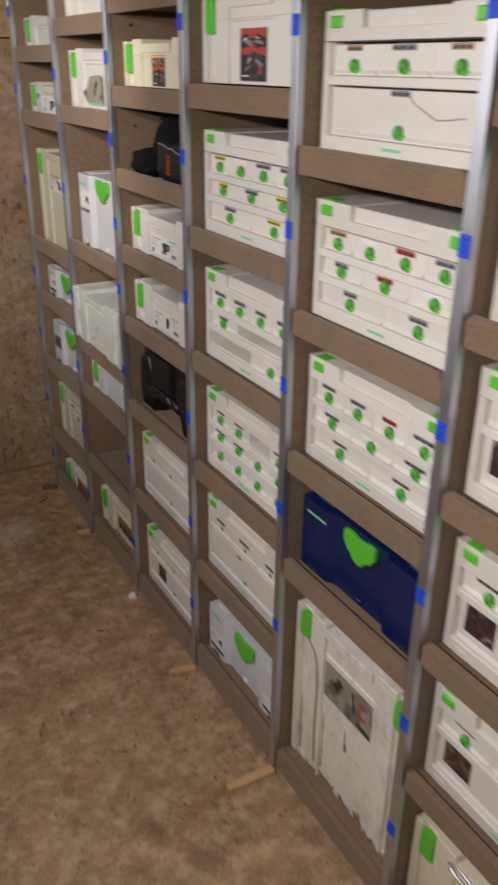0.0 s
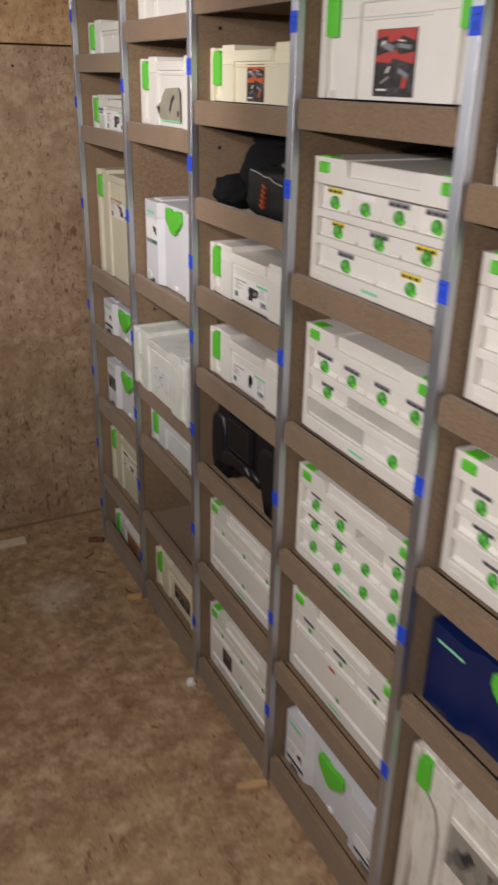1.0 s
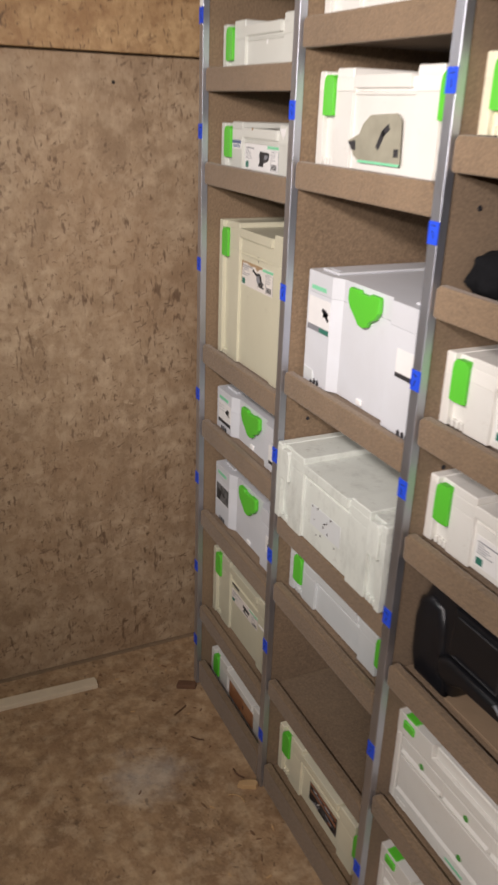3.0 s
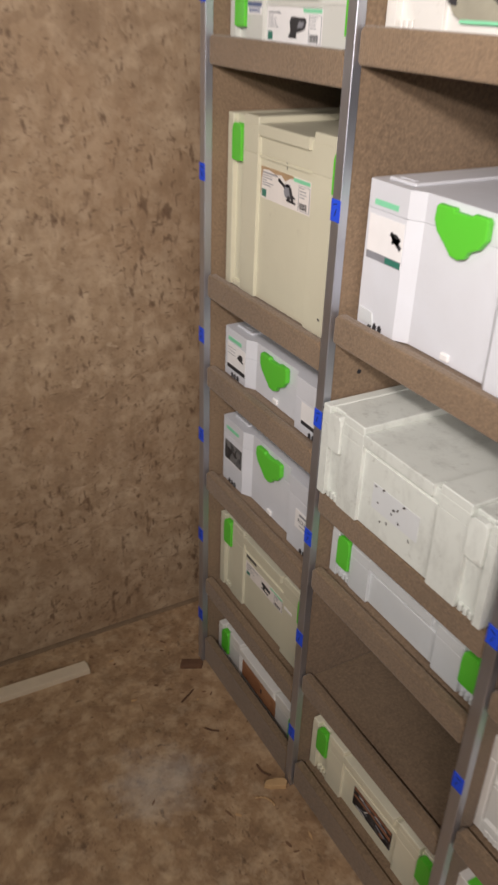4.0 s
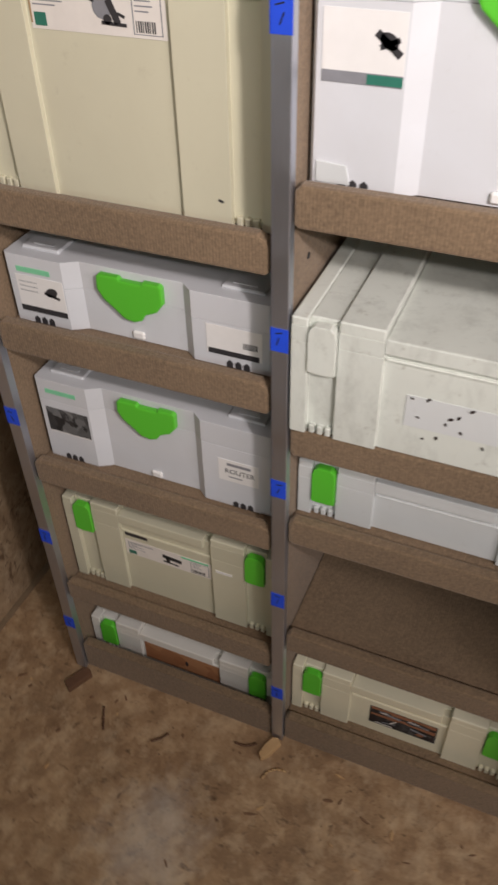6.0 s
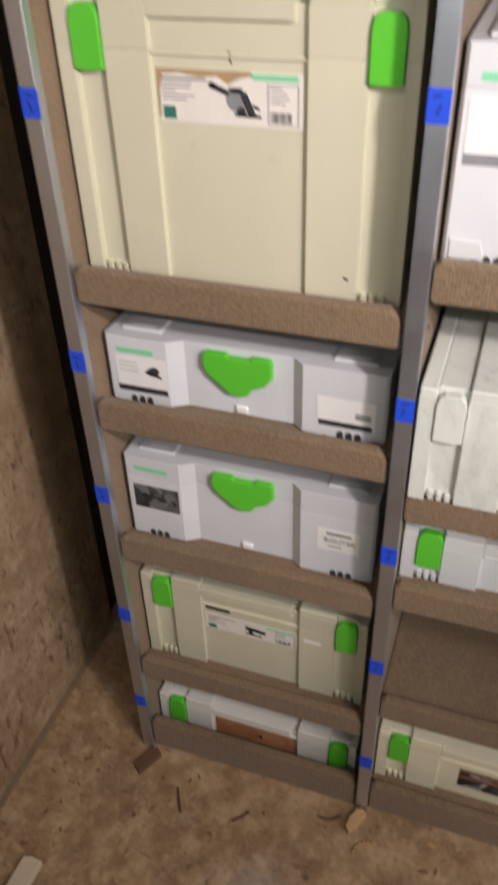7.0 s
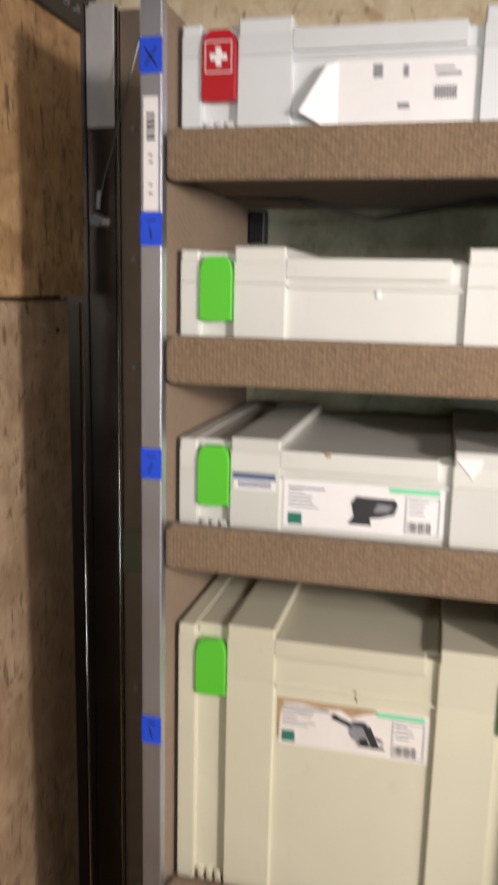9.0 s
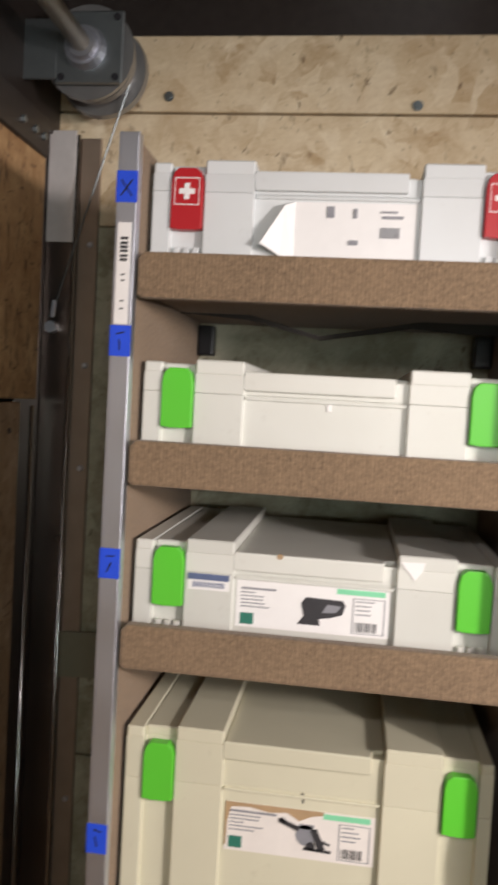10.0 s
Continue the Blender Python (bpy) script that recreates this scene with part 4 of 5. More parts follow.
def lettering(text, size, m, mat, parent):
    curve = bpy.data.curves.new("lettering", "FONT")
    curve.body, curve.size, curve.align_x, curve.extrude = text, size, "CENTER", 0.0002
    tmp = bpy.data.objects.new("lettering", curve)
    scene.collection.objects.link(tmp)
    bpy.context.view_layer.update()
    data = bpy.data.meshes.new_from_object(tmp.evaluated_get(bpy.context.evaluated_depsgraph_get()))
    bpy.data.objects.remove(tmp)
    data.materials.clear()
    data.materials.append(mat)
    ob = new("lettering", data)
    ob.parent = parent
    ob.matrix_local = m
    return ob


# ---- column by the door
z = LIPS[0]
a1 = sidelatch_case(0, z[0] + 0.001, 0.105, PALE, "pale grey first-aid case with red latches and peeling white label", RED, lid=0.034)
for s in (-1, 1):
    bm = bmesh.new()
    u, c = LATCH_AT[s], 0.070
    cuboid(bm, u - 0.0085, u + 0.0085, -0.0042, -0.0034, c - 0.0028, c + 0.0028)
    cuboid(bm, u - 0.0028, u + 0.0028, -0.0044, -0.0034, c - 0.0085, c + 0.0085)
    for q0, q1, r0, r1 in ((-0.013, 0.013, 0.0135, 0.0145), (-0.013, 0.013, -0.0145, -0.0135), (-0.0135, -0.0128, -0.0145, 0.0145), (0.0128, 0.0135, -0.0145, 0.0145)):
        cuboid(bm, u + q0, u + q1, -0.0042, -0.0034, c + r0, c + r1)
    part("white_cross", bm, PAPER, a1, "white cross in a square on the latch")
bm = bmesh.new()
cuboid(bm, -0.045, 0.082, 0.0070, 0.0077, 0.005, 0.064)
flap = [(-0.0452, 0.0070, 0.064), (-0.0452, 0.0070, 0.005), (-0.060, 0.0010, 0.006), (-0.080, -0.012, 0.016), (-0.056, -0.003, 0.058)]
for d in (0.0, 0.0006):
    bm.faces.new([bm.verts.new((u, y + d, v)) for u, y, v in flap])
lab = part("label", bm, PAPER, a1, "peeling white label with faint print")
bm = bmesh.new()
for k in range(8):
    cuboid(bm, 0.045 + 0.0026 * k, 0.0464 + 0.0026 * k, 0.0058, 0.0070, 0.028, 0.039)
for k, (u, v, w, hh) in enumerate(((-0.012, 0.048, 0.008, 0.012), (0.016, 0.048, 0.004, 0.010), (0.012, 0.020, 0.010, 0.005), (0.046, 0.048, 0.022, 0.003), (0.044, 0.054, 0.018, 0.002))):
    cuboid(bm, u, u + w, 0.0058, 0.0070, v, v + hh)
part("barcode", bm, GREYPRINT, lab)

a2 = sidelatch_case(0, z[1] - 0.018, 0.107, OFFWHITE, "off-white tool case with green side latches and no label")
bm = bmesh.new()
cuboid(bm, 0.000, 0.005, 0.0066, 0.0082, 0.058, 0.068, 0.0005)
part("scar", bm, PAPER, a2, "chipped spot")
a3 = sidelatch_case(0, z[2] - 0.016, 0.105, OFFWHITE, "off-white tool case with green latches and a sander label")
tool_label(a3, -0.086, 0.080, 0.012, 0.064, 0.0078, "sander")
s = sheet(a3, "sticker", -0.140, -0.094, 0.050, 0.068, 0.0014, PAPER, "small blue and white sticker")
sheet(a3, "blue_band", -0.140, -0.094, 0.061, 0.068, 0.0007, BLUEPRINT, "", 0.0003, s)
bm = bmesh.new()
for k in range(12):
    cuboid(bm, -0.134 + 0.003 * k, -0.1325 + 0.003 * k, 0.0003, 0.0007, 0.053, 0.059)
part("barcode", bm, BLUEPRINT, s)
bm = bmesh.new()
prism(bm, [(0.088, 0.098), (0.114, 0.099), (0.112, 0.090), (0.104, 0.079)], 0.0004, 0.0014, "Y")
part("torn_paper", bm, PAPER, a3, "torn scrap of white paper")
bm = bmesh.new()
prism(bm, oval(-0.040, 0.093, 0.0035, 0.003), 0.0012, 0.0024, "Y")
part("spot", bm, TAN, a3)

a4 = sidelatch_case(0, z[3] - 0.018, 0.325, SALLOW, "tall aged beige tool case with green latches and a grinder label", lid=0.062, drop=0.019)
tool_label(a4, -0.085, 0.080, 0.190, 0.245, 0.0078, "grinder", PINKISH, TAN)
bm = bmesh.new()
blob(bm, [bar(0.000, 0.262, 0.001, 0.252, 0.0016), bar(-0.002, 0.263, 0.001, 0.262, 0.0014)], 0.0078)
part("scratch", bm, PRINT, a4)
bm = bmesh.new()
blob(bm, [bar(0.132, 0.030, 0.138, 0.028, 0.003)], 0.0014)
part("scratch", bm, PRINT, a4)
a5 = tlatch_case(0, z[4] - 0.018, 0.105, GREYISH, "light grey tool case with green middle latch and sander label")
corner_labels(a5, 0.105)
a6 = tlatch_case(0, z[5] - 0.018, 0.157, GREYISH, "light grey tool case with green middle latch and a paper note", low=0.070)
corner_labels(a6, 0.157, "photo", "")
note = sheet(a6, "paper_note", 0.112, 0.176, 0.052, 0.094, 0.0001, PAPER, "white paper note with printed capitals")
lettering("ROUTER", 0.0125, pose(0.146, -0.0007, 0.068, 90, 0, 0), PRINT, note)
bm = bmesh.new()
cuboid(bm, 0.126, 0.164, -0.0009, -0.0006, 0.083, 0.088)
cuboid(bm, 0.128, 0.150, -0.0009, -0.0006, 0.060, 0.062)
part("small_print", bm, GREYPRINT, note)
a7 = sidelatch_case(0, z[6] - 0.018, 0.210, SALLOW, "cream tool case with green latches and a faded label", lid=0.048)
tool_label(a7, -0.086, 0.082, 0.098, 0.136, 0.0078, "jigsaw", PINKISH)
sheet(a7, "oval_sticker", -0.084, -0.040, 0.146, 0.155, 0.0078, PRINT, "dark sticker")
sheet(a7, "small_sticker", 0.094, 0.124, 0.130, 0.136, 0.0014, PAPER)
a8 = sidelatch_case(0, -0.020, 0.105, WHITE, "white tool case with green latches and a wood-coloured photo panel", lid=0.030)
s = sheet(a8, "label", -0.084, 0.082, 0.012, 0.064, 0.0078, PHOTO_WOOD, "brown wood photograph label")
bm = bmesh.new()
blob(bm, [oval(0.010, 0.038, 0.003, 0.008)], 0.0071)
part("patch", bm, PRINT, s)

# ---- second column
z = LIPS[1]
sidelatch_case(1, z[0] + 0.000, 0.157, WHITE, "white tool case with green latches on the top shelf")
b1 = sidelatch_case(1, z[1] - 0.004, 0.157, WHITE, "white tool case with green latches and a torn saw label")
bm = bmesh.new()
prism(bm, [(-0.094, 0.044), (-0.080, 0.030), (-0.074, 0.022), (-0.062, 0.016), (0.062, 0.016), (0.058, 0.080), (0.046, 0.090), (-0.030, 0.086), (-0.050, 0.072), (-0.060, 0.056)], 0.0012, 0.0019, "Y")
lb = part("label", bm, KHAKI, b1, "torn grey-beige label")
bm = bmesh.new()
blob(bm, [bar(-0.004, 0.036, 0.012, 0.062, 0.010), bar(0.008, 0.058, 0.026, 0.070, 0.010), bar(0.044, 0.032, 0.056, 0.032, 0.012), [(-0.092, 0.043), (-0.080, 0.031), (-0.068, 0.030), (-0.070, 0.046)]], 0.0012)
part("tool_picture", bm, PRINT, lb)
sheet(b1, "green_edge", -0.060, 0.060, 0.012, 0.016, 0.0018, MINT, "", 0.0005, lb)
b2 = tlatch_case(1, z[2] - 0.016, 0.219, GREYISH, "tall light grey tool case with one green middle latch")
corner_labels(b2, 0.210, "", "")
s = sheet(b2, "label", -0.188, -0.108, 0.106, 0.171, 0.0001, PAPER, "white label with a small tool picture")
sheet(b2, "black_band", -0.188, -0.108, 0.106, 0.117, -0.0006, GREYPRINT, "", 0.0003, s)
sheet(b2, "green_bar", -0.143, -0.108, 0.107, 0.116, -0.0009, DEEPGREEN, "", 0.0003, s)
bm = bmesh.new()
blob(bm, [oval(-0.124, 0.146, 0.010, 0.007, -0.5), bar(-0.136, 0.153, -0.112, 0.134, 0.007), bar(-0.132, 0.140, -0.114, 0.148, 0.005)], -0.0006)
part("tool_picture", bm, PRINT, s)
s = sheet(b2, "sticker", 0.112, 0.184, 0.098, 0.146, 0.0001, PAPER, "white sticker with a black band")
sheet(b2, "black_band", 0.112, 0.184, 0.098, 0.106, -0.0006, PRINT, "", 0.0003, s)
bm = bmesh.new()
prism(bm, [(-0.190, 0.006), (-0.190, 0.028), (-0.158, 0.026), (-0.153, 0.006)], -0.0022, 0.0002, "Y", 0.0006)
part("foot_clip", bm, PALE, b2)

b3 = sidelatch_case(1, z[3] + 0.003, 0.172, GRUBBY, "grubby white tool case with dirty lid, standing proud of its shelf", GRUBBY, front=0.852, dy=-0.003)
sheet(b3, "label_ghost", -0.060, 0.050, 0.045, 0.090, 0.0078, PALE, "torn off label patch")
bm = bmesh.new()
rnd = random.Random(8)
for k in range(12):
    u, v = rnd.uniform(-0.060, 0.048), rnd.uniform(0.030, 0.090)
    blob(bm, [oval(u, v, rnd.uniform(0.001, 0.004), rnd.uniform(0.001, 0.003), rnd.uniform(0, 3), 7)], 0.0070 - 0.0001 * k, 0.0003)
part("glue_spots", bm, SOOT, b3, "dark glue spots")
sidelatch_case(1, z[4] - 0.018, 0.105, PALE, "low pale grey tool case with green side latches")
b6 = sidelatch_case(1, 0.024, 0.140, CREAM, "cream tool case with green latches and a dark photo label", lid=0.040)
tool_photo(b6, -0.052, 0.070, 0.028, 0.080, 0.0078, BROWNPRINT, "dark photo label with a pale and red tool")

# ---- third column
z = LIPS[2]
c1 = sidelatch_case(2, z[1] + 0.000, 0.106, CREAM, "cream tool case with green latches and an orange and black photo")
tool_photo(c1, -0.038, 0.034, 0.003, 0.070, 0.0074, ORANGE, "black and orange photo label")
for k, tool in ((3, "sander"), (4, "router")):
    cc = sidelatch_case(2, z[k] - 0.014, 0.117, WHITE, "off-white tool case with green latches and a product label")
    tool_label(cc, -0.084, 0.080, 0.010, 0.060, 0.0076, tool)
drawer_case(2, z[6] - 0.016, 0.202, [(0.34, 3, ("",)), (0.66, 1, ("",))], "white two-row drawer case with green knobs", small=True)
c7 = drawer_case(2, 0.024, 0.197, [(0.34, 3, ("",)), (0.66, 1, ("",))], "white two-row drawer case with a dark photo label", small=True)
photo_label(c7, -0.115, -0.060, 0.045, 0.095, 0.0024, PHOTO_GREY)

# black tool bag lying on the third shelf
bag = base("tool_bag", "black cloth tool bag with a folded strap and orange mark", "bag", pose(0.892, 1.965, z[2] - 0.020, 0, 0, -90))


def lump(name, centre, size, mat, parent, rough=0.12, seed=0, label="", power=2.6):
    """A soft closed form: a rounded block with folds."""
    bm = bmesh.new()
    bmesh.ops.create_icosphere(bm, subdivisions=4, radius=1.0)
    for v in bm.verts:
        d = v.co.normalized()
        k = (abs(d.x) ** power + abs(d.y) ** power + abs(d.z) ** power) ** (-1 / power)
        f = 1 + rough * (noise.noise(d * 2.2 + Vector((seed, 0, 0))) + 0.5 * noise.noise(d * 6 + Vector((0, seed, 0))))
        v.co = Vector(centre) + Vector((d.x * size[0], d.y * size[1], d.z * size[2])) * k * f
    return part(name, bm, mat, parent, label, smooth=True)


lump("bag_body", (0.025, 0.15, 0.078), (0.172, 0.13, 0.078), FABRIC, bag, 0.14, 3, "slumped black cloth body")
lump("bag_top", (0.030, 0.16, 0.128), (0.130, 0.12, 0.036), FABRIC, bag, 0.25, 5)
lump("strap_roll", (-0.120, 0.055, 0.036), (0.050, 0.055, 0.036), FABRIC, bag, 0.15, 7, "rolled black strap")
SLICK = plain("slick_black_cloth", (0.008, 0.008, 0.009), 0.55, 0, 0.4, 200.0)
lump("front_pocket", (0.098, 0.044, 0.052), (0.112, 0.036, 0.050), SLICK, bag, 0.10, 9, "shiny black front pocket", 5.0)
lump("top_flap", (0.120, 0.090, 0.118), (0.080, 0.070, 0.030), FABRIC, bag, 0.22, 13, "folded black top flap")
PIPING = plain("grey_piping", (0.30, 0.29, 0.28), 0.5)
bm = bmesh.new()
bends = [(0.022, 0.0070, 0.096), (0.060, 0.0040, 0.094), (0.092, 0.0030, 0.088), (0.110, 0.0035, 0.089), (0.128, 0.0040, 0.082), (0.160, 0.0050, 0.078)]
for a, c in zip(bends, bends[1:]):
    tube(bm, a, c, 0.0014, 6)
part("piping", bm, PIPING, bag, "thin pale grey piping")
lump("buckle", (0.150, 0.030, 0.112), (0.030, 0.012, 0.006), plain("satin_grey_buckle", (0.22, 0.22, 0.22), 0.35, 0.3), bag, 0.2, 21, "grey buckle", 4.0)
bm = bmesh.new()
for k in range(5):
    bmesh.ops.create_cube(bm, size=1.0, matrix=Matrix.Translation((0.076 + 0.0022 * k, 0.0070, 0.030 + 0.0098 * k)) @ Matrix.Rotation(0.5, 4, "Y") @ Matrix.Diagonal((0.015, 0.006, 0.0050, 1)))
ob = part("mark", bm, plain("dull_orange_print", (0.30, 0.058, 0.016), 0.6), bag, "orange mark")
ob["kind"] = "stuff"

# glossy black moulded shell on the fifth shelf
shell = base("plastic_shell", "glossy black moulded plastic guard on cardboard", "tool part", pose(0.896, 1.935, z[5] - 0.020, 0, 0, -90))


def moulded(name, outline, front, back, b, mat, parent, label=""):
    """A front outline drawn into depth, its front rim rolled over."""
    bm = bmesh.new()
    prism(bm, outline, front, back, "Y")
    rims = [e for e in bm.edges if all(abs(v.co.y - front) < 1e-5 for v in e.verts)]
    bmesh.ops.bevel(bm, geom=rims, offset=b, segments=6, affect="EDGES", profile=0.5, clamp_overlap=True)
    return part(name, bm, mat, parent, label, smooth=True)


moulded("shell_body", [(-0.188, 0.002), (-0.203, 0.030), (-0.207, 0.100), (-0.200, 0.150), (-0.186, 0.182), (-0.160, 0.202), (-0.120, 0.212), (0.190, 0.212), (0.190, 0.002), (0.092, 0.002), (0.084, 0.030), (0.060, 0.050), (0.010, 0.062), (-0.050, 0.060), (-0.086, 0.040), (-0.098, 0.002)],
        0.012, 0.240, 0.020, BLACK, shell)
moulded("shell_foot", [(-0.190, 0.002), (-0.202, 0.040), (-0.204, 0.110), (-0.196, 0.150), (-0.170, 0.168), (-0.136, 0.160), (-0.126, 0.110), (-0.118, 0.040), (-0.106, 0.002)], 0.004, 0.06, 0.012, BLACK, shell)
moulded("shell_foot", [(0.094, 0.002), (0.072, 0.060), (0.052, 0.110), (0.056, 0.150), (0.090, 0.176), (0.186, 0.176), (0.190, 0.002)], -0.002, 0.06, 0.020, BLACK, shell)
moulded("shell_lip", [(-0.120, 0.046), (-0.126, 0.078), (-0.100, 0.090), (0.040, 0.092), (0.064, 0.082), (0.070, 0.058), (0.040, 0.062), (-0.060, 0.058), (-0.096, 0.040)], -0.004, 0.05, 0.010, BLACK, shell)
bm = bmesh.new()
cuboid(bm, -0.106, 0.024, 0.003, 0.020, 0.094, 0.186, 0.006)
panel = part("panel", bm, BLACK, shell, "raised square panel")
bm = bmesh.new()
for u0, u1, w0, w1 in ((-0.092, 0.012, 0.174, 0.177), (0.008, 0.012, 0.100, 0.176), (-0.092, 0.012, 0.100, 0.103)):
    cuboid(bm, u0, u1, -0.0005, 0.004, w0, w1, 0.0012)
part("panel_ridge", bm, plain("worn_black_ridge", (0.022, 0.022, 0.025), 0.35), panel)
bm = bmesh.new()
tube(bm, (0.018, -0.006, 0.091), (0.038, -0.008, 0.084), 0.0030, 8)
part("latch_pin", bm, ALU, shell, "bright metal pin")
bm = bmesh.new()
cuboid(bm, -0.110, 0.140, 0.005, 0.20, 0.0, 0.006, 0.001)
thing("cardboard_sheet", bm, CARD, "flat brown cardboard sheet on the shelf", "cardboard").matrix_world = pose(0.90, 1.93, z[5] - 0.020, 0, 0, -90)

# ---- fourth column
z = LIPS[3]
d1 = sidelatch_case(3, z[0] + 0.002, 0.166, WHITE, "white tool case with green latches and a red and black photo", lid=0.050)
tool_photo(d1, -0.050, 0.050, 0.006, 0.098, 0.0074, REDPRINT, "black and red photo label")
four = [(0.34, 4, ("y", "w", "k", "k")), (0.33, 3, ("y", "k", "y")), (0.33, 2, ("k", "y"))]
drawer_case(3, z[1] - 0.010, 0.215, four, "white three-row drawer case with green knobs and yellow tags")
drawer_case(3, z[2] - 0.012, 0.212, [(0.34, 4, ("k", "k", "k", "k")), (0.33, 3, ("k", "w", "w")), (0.33, 2, ("w", "w"))], "white drawer case with several drawers missing", gone=((1, 1), (1, 2), (2, 0)))
drawer_case(3, z[3] - 0.014, 0.212, [(0.34, 4, ("k", "k", "w", "k")), (0.33, 4, ("k", "k", "", "")), (0.33, 4, ("", "", "", ""))], "white twelve-drawer case with green knobs and one missing drawer", gone=((0, 2),))
d5 = drawer_case(3, z[4] - 0.015, 0.212, [(0.34, 3, ("k", "k", "k")), (0.66, 1, ("",))], "white two-row drawer case with small dark tags", small=True)
sheet(d5, "sticker", -0.040, -0.016, 0.098, 0.104, 0.0024, REDPRINT, "small dark red sticker")
d6 = tlatch_case(3, 0.047, 0.150, GREYISH, "low light grey tool case with one green middle latch")
corner_labels(d6, 0.150)

# ---- fifth column
z = LIPS[4]
e1 = drawer_case(4, z[0] - 0.006, 0.212, [(0.40, 3, ("o", "k", "o")), (0.60, 1, ("k",))], "white drawer case, three small drawers over a scribbled deep one", foot=0.024)
bm = bmesh.new()
line = [(0.010, 0.096), (0.030, 0.080), (0.075, 0.062), (0.082, 0.060), (0.140, 0.066)]
for (u0, v0), (u1, v1) in zip(line, line[1:]):
    blob(bm, [bar(u0, v0, u1, v1, 0.0018)], 0.0106, 0.0006)
part("pen_line", bm, GREYPRINT, e1, "grey pen scrawl")
drawer_case(4, z[1] - 0.010, 0.212, [(0.34, 4, ("o", "w", "r", "k")), (0.33, 3, ("k", "r", "w")), (0.33, 2, ("k", "k"))], "white three-row drawer case with green knobs and red tags")
drawer_case(4, z[2] - 0.012, 0.214, [(0.34, 4, ("k", "k", "r", "k")), (0.33, 3, ("k", "w", "k")), (0.33, 2, ("k", "o"))], "white three-row drawer case with green knobs and dark tags")
e4 = tlatch_case(4, z[3] - 0.016, 0.165, NAVY, "dark blue tool case with one bright green latch", low=0.070)
bm = bmesh.new()
cuboid(bm, -0.176, -0.112, -0.0008, 0.0002, 0.134, 0.139)
part("mark", bm, MINT, e4, "pale green printed bar")
e5 = sidelatch_case(4, 0.049, 0.445, STAINED, "tall stained white tool case with green latches and faded label", lid=0.075)
s = sheet(e5, "label", -0.088, 0.084, 0.255, 0.350, 0.0076, PHOTO_FADED, "faded grey photo label")
bm = bmesh.new()
blob(bm, [oval(0.046, 0.322, 0.012, 0.006), bar(0.030, 0.296, 0.060, 0.292, 0.008)], 0.0069)
part("patch", bm, REDPRINT, s)
bm = bmesh.new()
blob(bm, [bar(0.030, 0.268, 0.078, 0.262, 0.010), bar(0.012, 0.335, 0.020, 0.285, 0.006), bar(-0.050, 0.300, -0.030, 0.330, 0.02)], 0.0067)
part("tool_picture", bm, PRINT, s)
bm = bmesh.new()
line = [(-0.165, 0.385), (-0.150, 0.372), (-0.122, 0.350), (-0.110, 0.315), (-0.106, 0.250), (-0.108, 0.150), (-0.104, 0.040)]
for (u0, v0), (u1, v1) in zip(line, line[1:]):
    blob(bm, [bar(u0, v0, u1, v1, 0.004)], 0.0012, 0.003)
part("cord", bm, KHAKI, e5, "thin grey cord over the front")
MUD = plain("dried_mud", (0.24, 0.165, 0.095), 0.85, 0, 0.45, 35.0)
rag = random.Random(11)
for u0, u1, v0, v1, y in ((-0.177, -0.170, 0.004, 0.190, 0.0098), (-0.149, -0.143, 0.010, 0.120, 0.0098), (0.143, 0.149, 0.020, 0.300, 0.0098), (-0.139, -0.094, 0.002, 0.030, 0.0014), (-0.088, -0.030, 0.002, 0.024, 0.0079),
                          (-0.010, 0.034, 0.002, 0.020, 0.0079), (0.046, 0.084, 0.002, 0.032, 0.0079), (0.090, 0.138, 0.002, 0.018, 0.0014), (-0.006, 0.006, 0.150, 0.215, 0.0079), (-0.086, -0.080, 0.030, 0.200, 0.0079)):
    n = 7
    if u1 - u0 > v1 - v0:
        pts = [(u0, v0)] + [(u0 + (u1 - u0) * k / n, v0 + (v1 - v0) * rag.uniform(0.15, 1.0)) for k in range(n + 1)] + [(u1, v0)]
    else:
        pts = [(u0, v0)] + [(u0 + (u1 - u0) * rag.uniform(0.2, 1.0), v0 + (v1 - v0) * (k + 0.5) / n) for k in range(n)] + [(u0, v1)]
    bm = bmesh.new()
    blob(bm, [pts], y, 0.0003)
    part("mud_stain", bm, MUD, e5, "brown dried dirt")

# ---- sixth column
z = LIPS[5]
for k in (1, 2, 3, 4):
    f = drawer_case(5, z[k] - 0.012, 0.212, [(0.36, 3, ("k", "", "k")), (0.64, 1, ("",))], "white drawer case with a dark photo label on its deep drawer")
    photo_label(f, -0.165, -0.100 if k > 1 else -0.120, 0.048, 0.108, 0.0104, (TAN, PHOTO_GREY, PHOTO_GREY, PHOTO_BROWN)[k - 1])
f6 = sidelatch_case(5, 0.053, 0.212, CREAM, "cream tool case with green latches and a small steel ring")
bm = bmesh.new()
for k in range(16):
    a, b3 = 2 * math.pi * k / 16, 2 * math.pi * (k + 1) / 16
    tube(bm, (-0.070 + 0.030 * math.cos(a), -0.003, 0.188 + 0.012 * math.sin(a)), (-0.070 + 0.030 * math.cos(b3), -0.003, 0.188 + 0.012 * math.sin(b3)), 0.003, 6)
part("ring", bm, ALU, f6, "bright steel ring")

# ---------------------------------------------------------------- on the floor


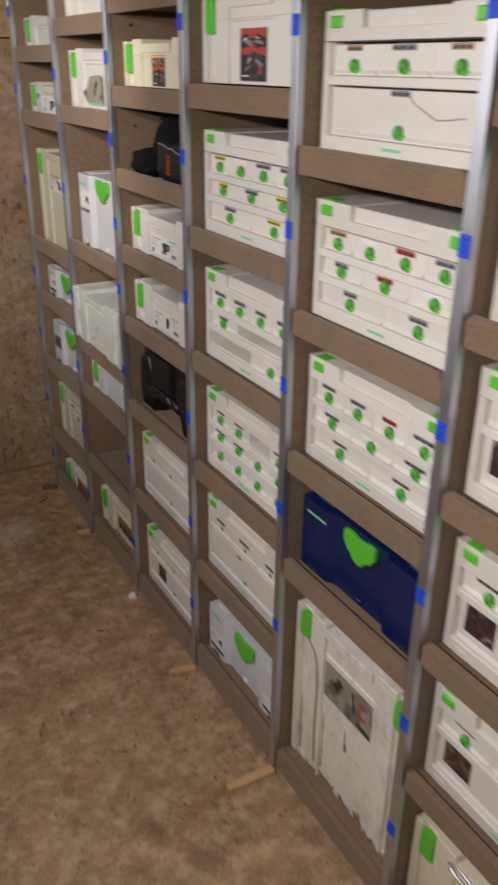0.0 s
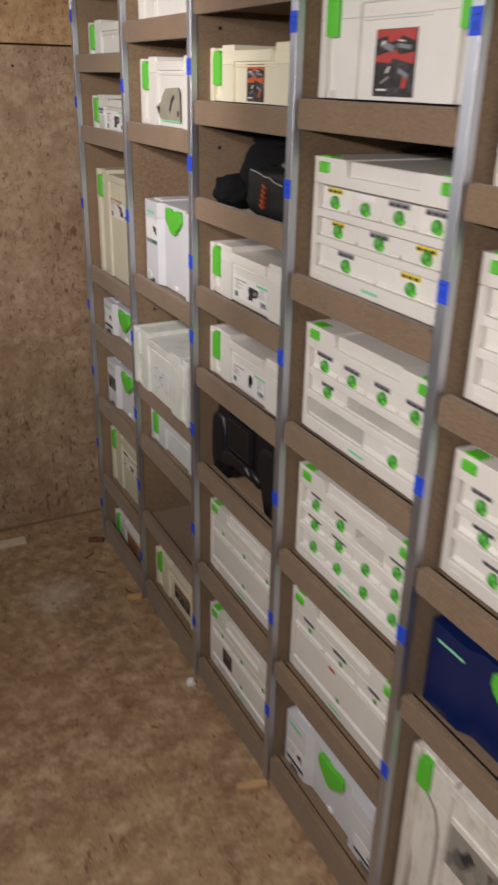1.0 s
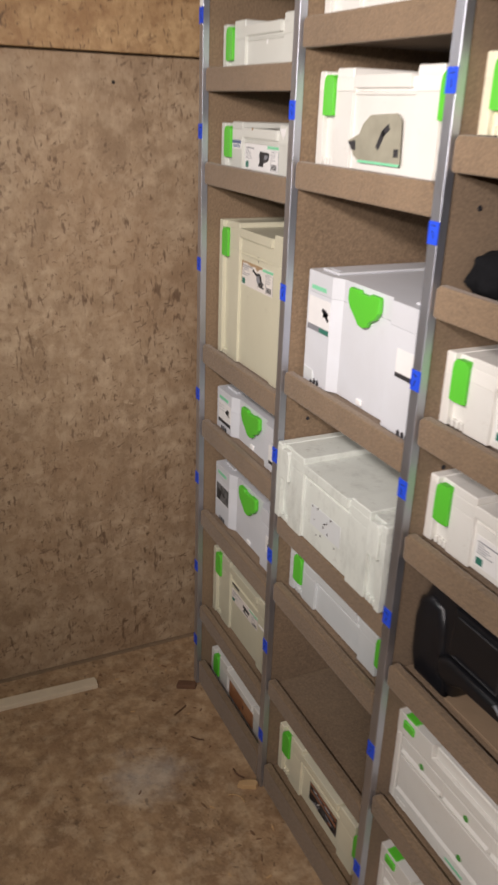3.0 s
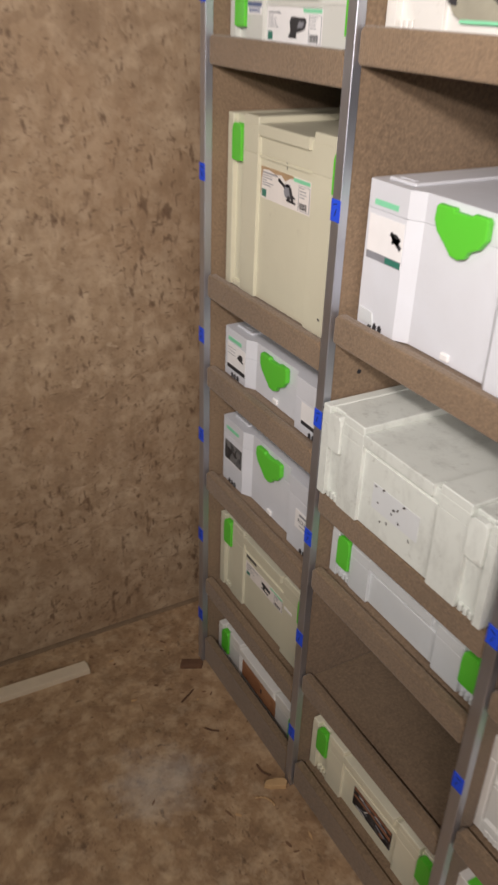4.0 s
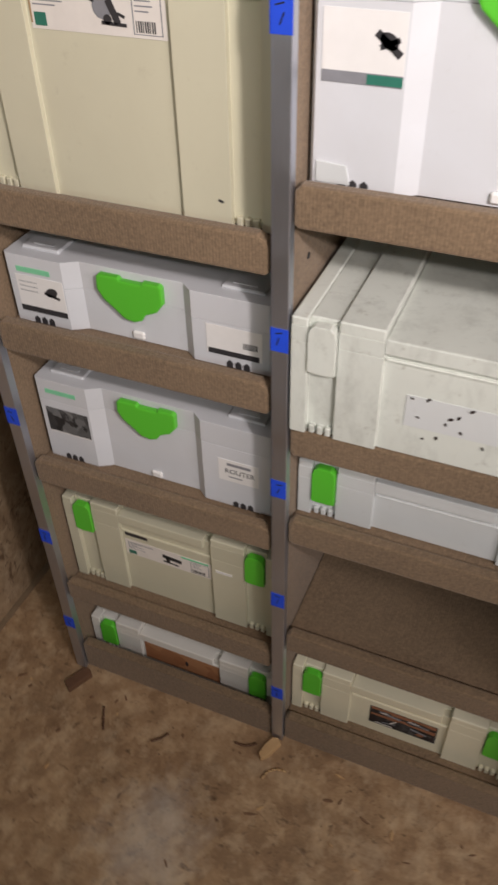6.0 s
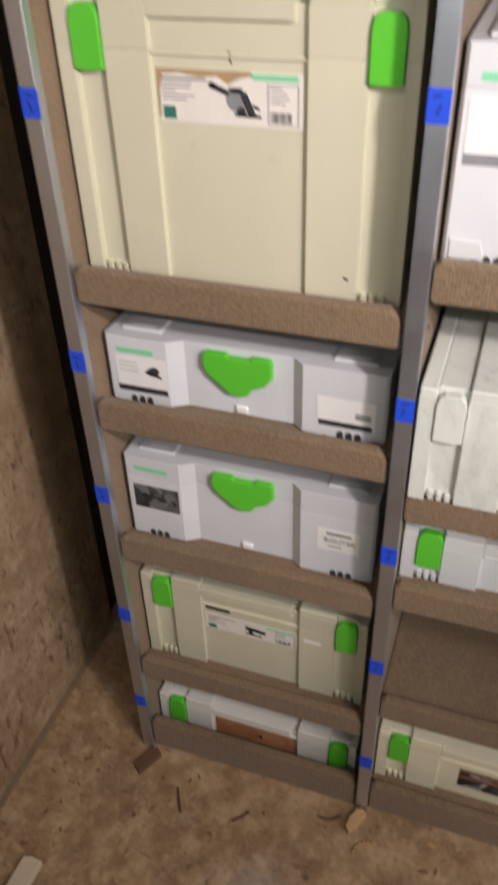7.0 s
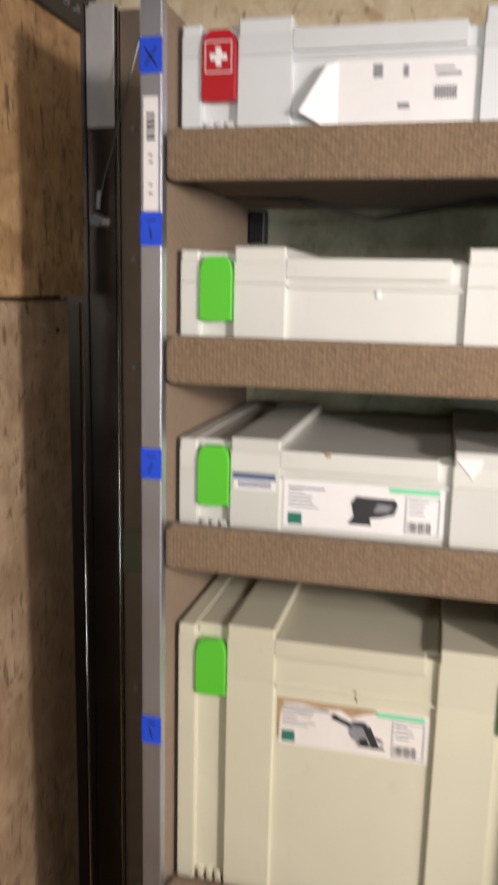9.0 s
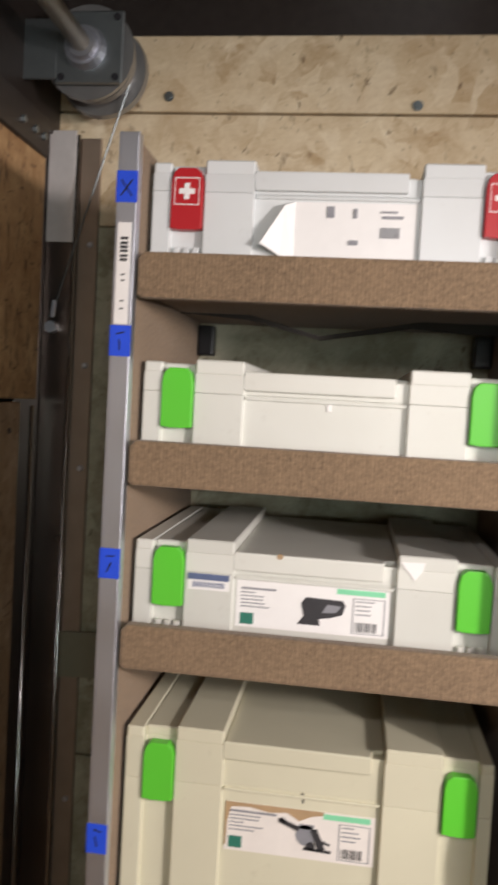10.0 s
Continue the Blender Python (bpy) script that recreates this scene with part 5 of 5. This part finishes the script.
def stick(name, a, c, wide, high, mat, label, category, taper=1.0):
    a, c = Vector((*a, 0)), Vector((*c, 0))
    d = c - a
    bm = bmesh.new()
    L = d.length
    rnd = random.Random(int(a.x * 1000))
    prism(bm, [(0, -wide / 2 * taper), (L * 0.3, -wide / 2 * 1.05), (L, -wide / 2), (L + rnd.uniform(0, 0.008), wide * 0.1), (L - 0.003, wide / 2), (L * 0.5, wide / 2 * 1.04), (0.004, wide / 2 * taper)], 0.0005, high, "Z", min(0.0015, high * 0.3))
    ob = thing(name, bm, mat, label, category)
    ob.matrix_world = Matrix.Translation(a + Vector((0, 0, ground_at(a.y)))) @ Matrix.Rotation(math.atan2(d.y, d.x), 4, "Z")
    return ob


stick("wood_strip", (-0.45, 3.165), (0.578, 3.132), 0.036, 0.016, PALEWOOD, "pale pine strip lying on the floor by the door", "wood")
stick("wood_stick", (0.719, 1.257), (0.850, 1.255), 0.024, 0.012, WOOD, "broken pine stick on the floor by the shelving", "wood", 0.7)
stick("wood_stick", (0.775, 1.712), (0.850, 1.690), 0.022, 0.012, WOOD, "short orange pine stick on the floor", "wood", 0.5)
stick("wood_block", (0.795, 3.030), (0.845, 3.005), 0.022, 0.015, BARK, "small dark brown wood chip by the upright", "wood")
stick("wood_wedge", (0.803, 2.606), (0.846, 2.586), 0.020, 0.014, WOOD, "small pine wedge under the upright", "wood", 0.5)


def shaving(x, y, long, bend, turn, mat, label):
    """A thin curled wood shaving lying on the floor."""
    bm = bmesh.new()
    pts = []
    for k in range(7):
        a = bend * (k / 6 - 0.5)
        pts.append(Vector((long * (k / 6 - 0.5), long * 0.5 * bend * (math.cos(a) - 1), 0.0022 + 0.004 * abs(k / 6 - 0.5))))
    for a, c in zip(pts, pts[1:]):
        tube(bm, a, c, 0.0022, 6, 0.0019)
    ob = thing("wood_shaving", bm, mat, label, "wood", smooth=True)
    ob.matrix_world = Matrix.Translation((x, y, ground_at(y))) @ Matrix.Rotation(turn, 4, "Z")


shaving(0.818, 2.640, 0.042, 1.2, 1.9, BARK, "thin dark curled wood shaving by the upright")
shaving(0.792, 2.575, 0.046, 1.6, -0.9, WOOD, "thin pale curled wood shaving beside the wedge")
shaving(0.766, 2.925, 0.050, 0.6, 0.5, BARK, "thin dark splinter near the corner")
shaving(0.770, 2.800, 0.036, 0.8, 2.4, BARK, "short dark splinter on the floor by the shelving")
bm = bmesh.new()
bmesh.ops.create_icosphere(bm, subdivisions=2, radius=0.014)
for v in bm.verts:
    v.co = v.co * (1 + 0.5 * noise.noise(v.co * 130)) + Vector((0, 0, 0.008))
    v.co.z = max(v.co.z, 0.0005)
thing("paper_scrap", bm, PLASTER, "crumpled white scrap on the floor", "scrap").matrix_world = Matrix.Translation((0.826, 2.112, ground_at(2.112)))
rnd = random.Random(4)
bm = bmesh.new()
for k in range(76):
    x, y = rnd.uniform(0.05, 0.84), rnd.uniform(0.9, 3.2)
    if rnd.random() < 0.45:
        x = 0.84 - abs(rnd.gauss(0, 0.12))
    elif k % 2:
        x, y = 0.84 - abs(rnd.gauss(0, 0.16)), 3.20 - abs(rnd.gauss(0, 0.22))
    n = rnd.randint(4, 6)
    r, st, a0 = rnd.uniform(0.0015, 0.0052), rnd.uniform(1.0, 2.6), rnd.uniform(0, 6.28)
    pts = []
    for q in range(n):
        a = 2 * math.pi * q / n
        p = Vector((r * st * math.cos(a), r * 0.6 * math.sin(a))) * rnd.uniform(0.7, 1.2)
        pts.append((x + p.x * math.cos(a0) - p.y * math.sin(a0), y + p.x * math.sin(a0) + p.y * math.cos(a0)))
    before = len(bm.faces)
    prism(bm, pts, ground_at(y) - 0.0004, ground_at(y) + rnd.uniform(0.0012, 0.0035))
    bm.faces.ensure_lookup_table()
    tone = rnd.choice((0, 0, 0, 1))
    for f in bm.faces[before:]:
        f.material_index = tone
thing("wood_chips", bm, [CRUMB, WOOD, PALEWOOD], "scattered small wood chips and crumbs on the floor", "debris", kind="stuff")
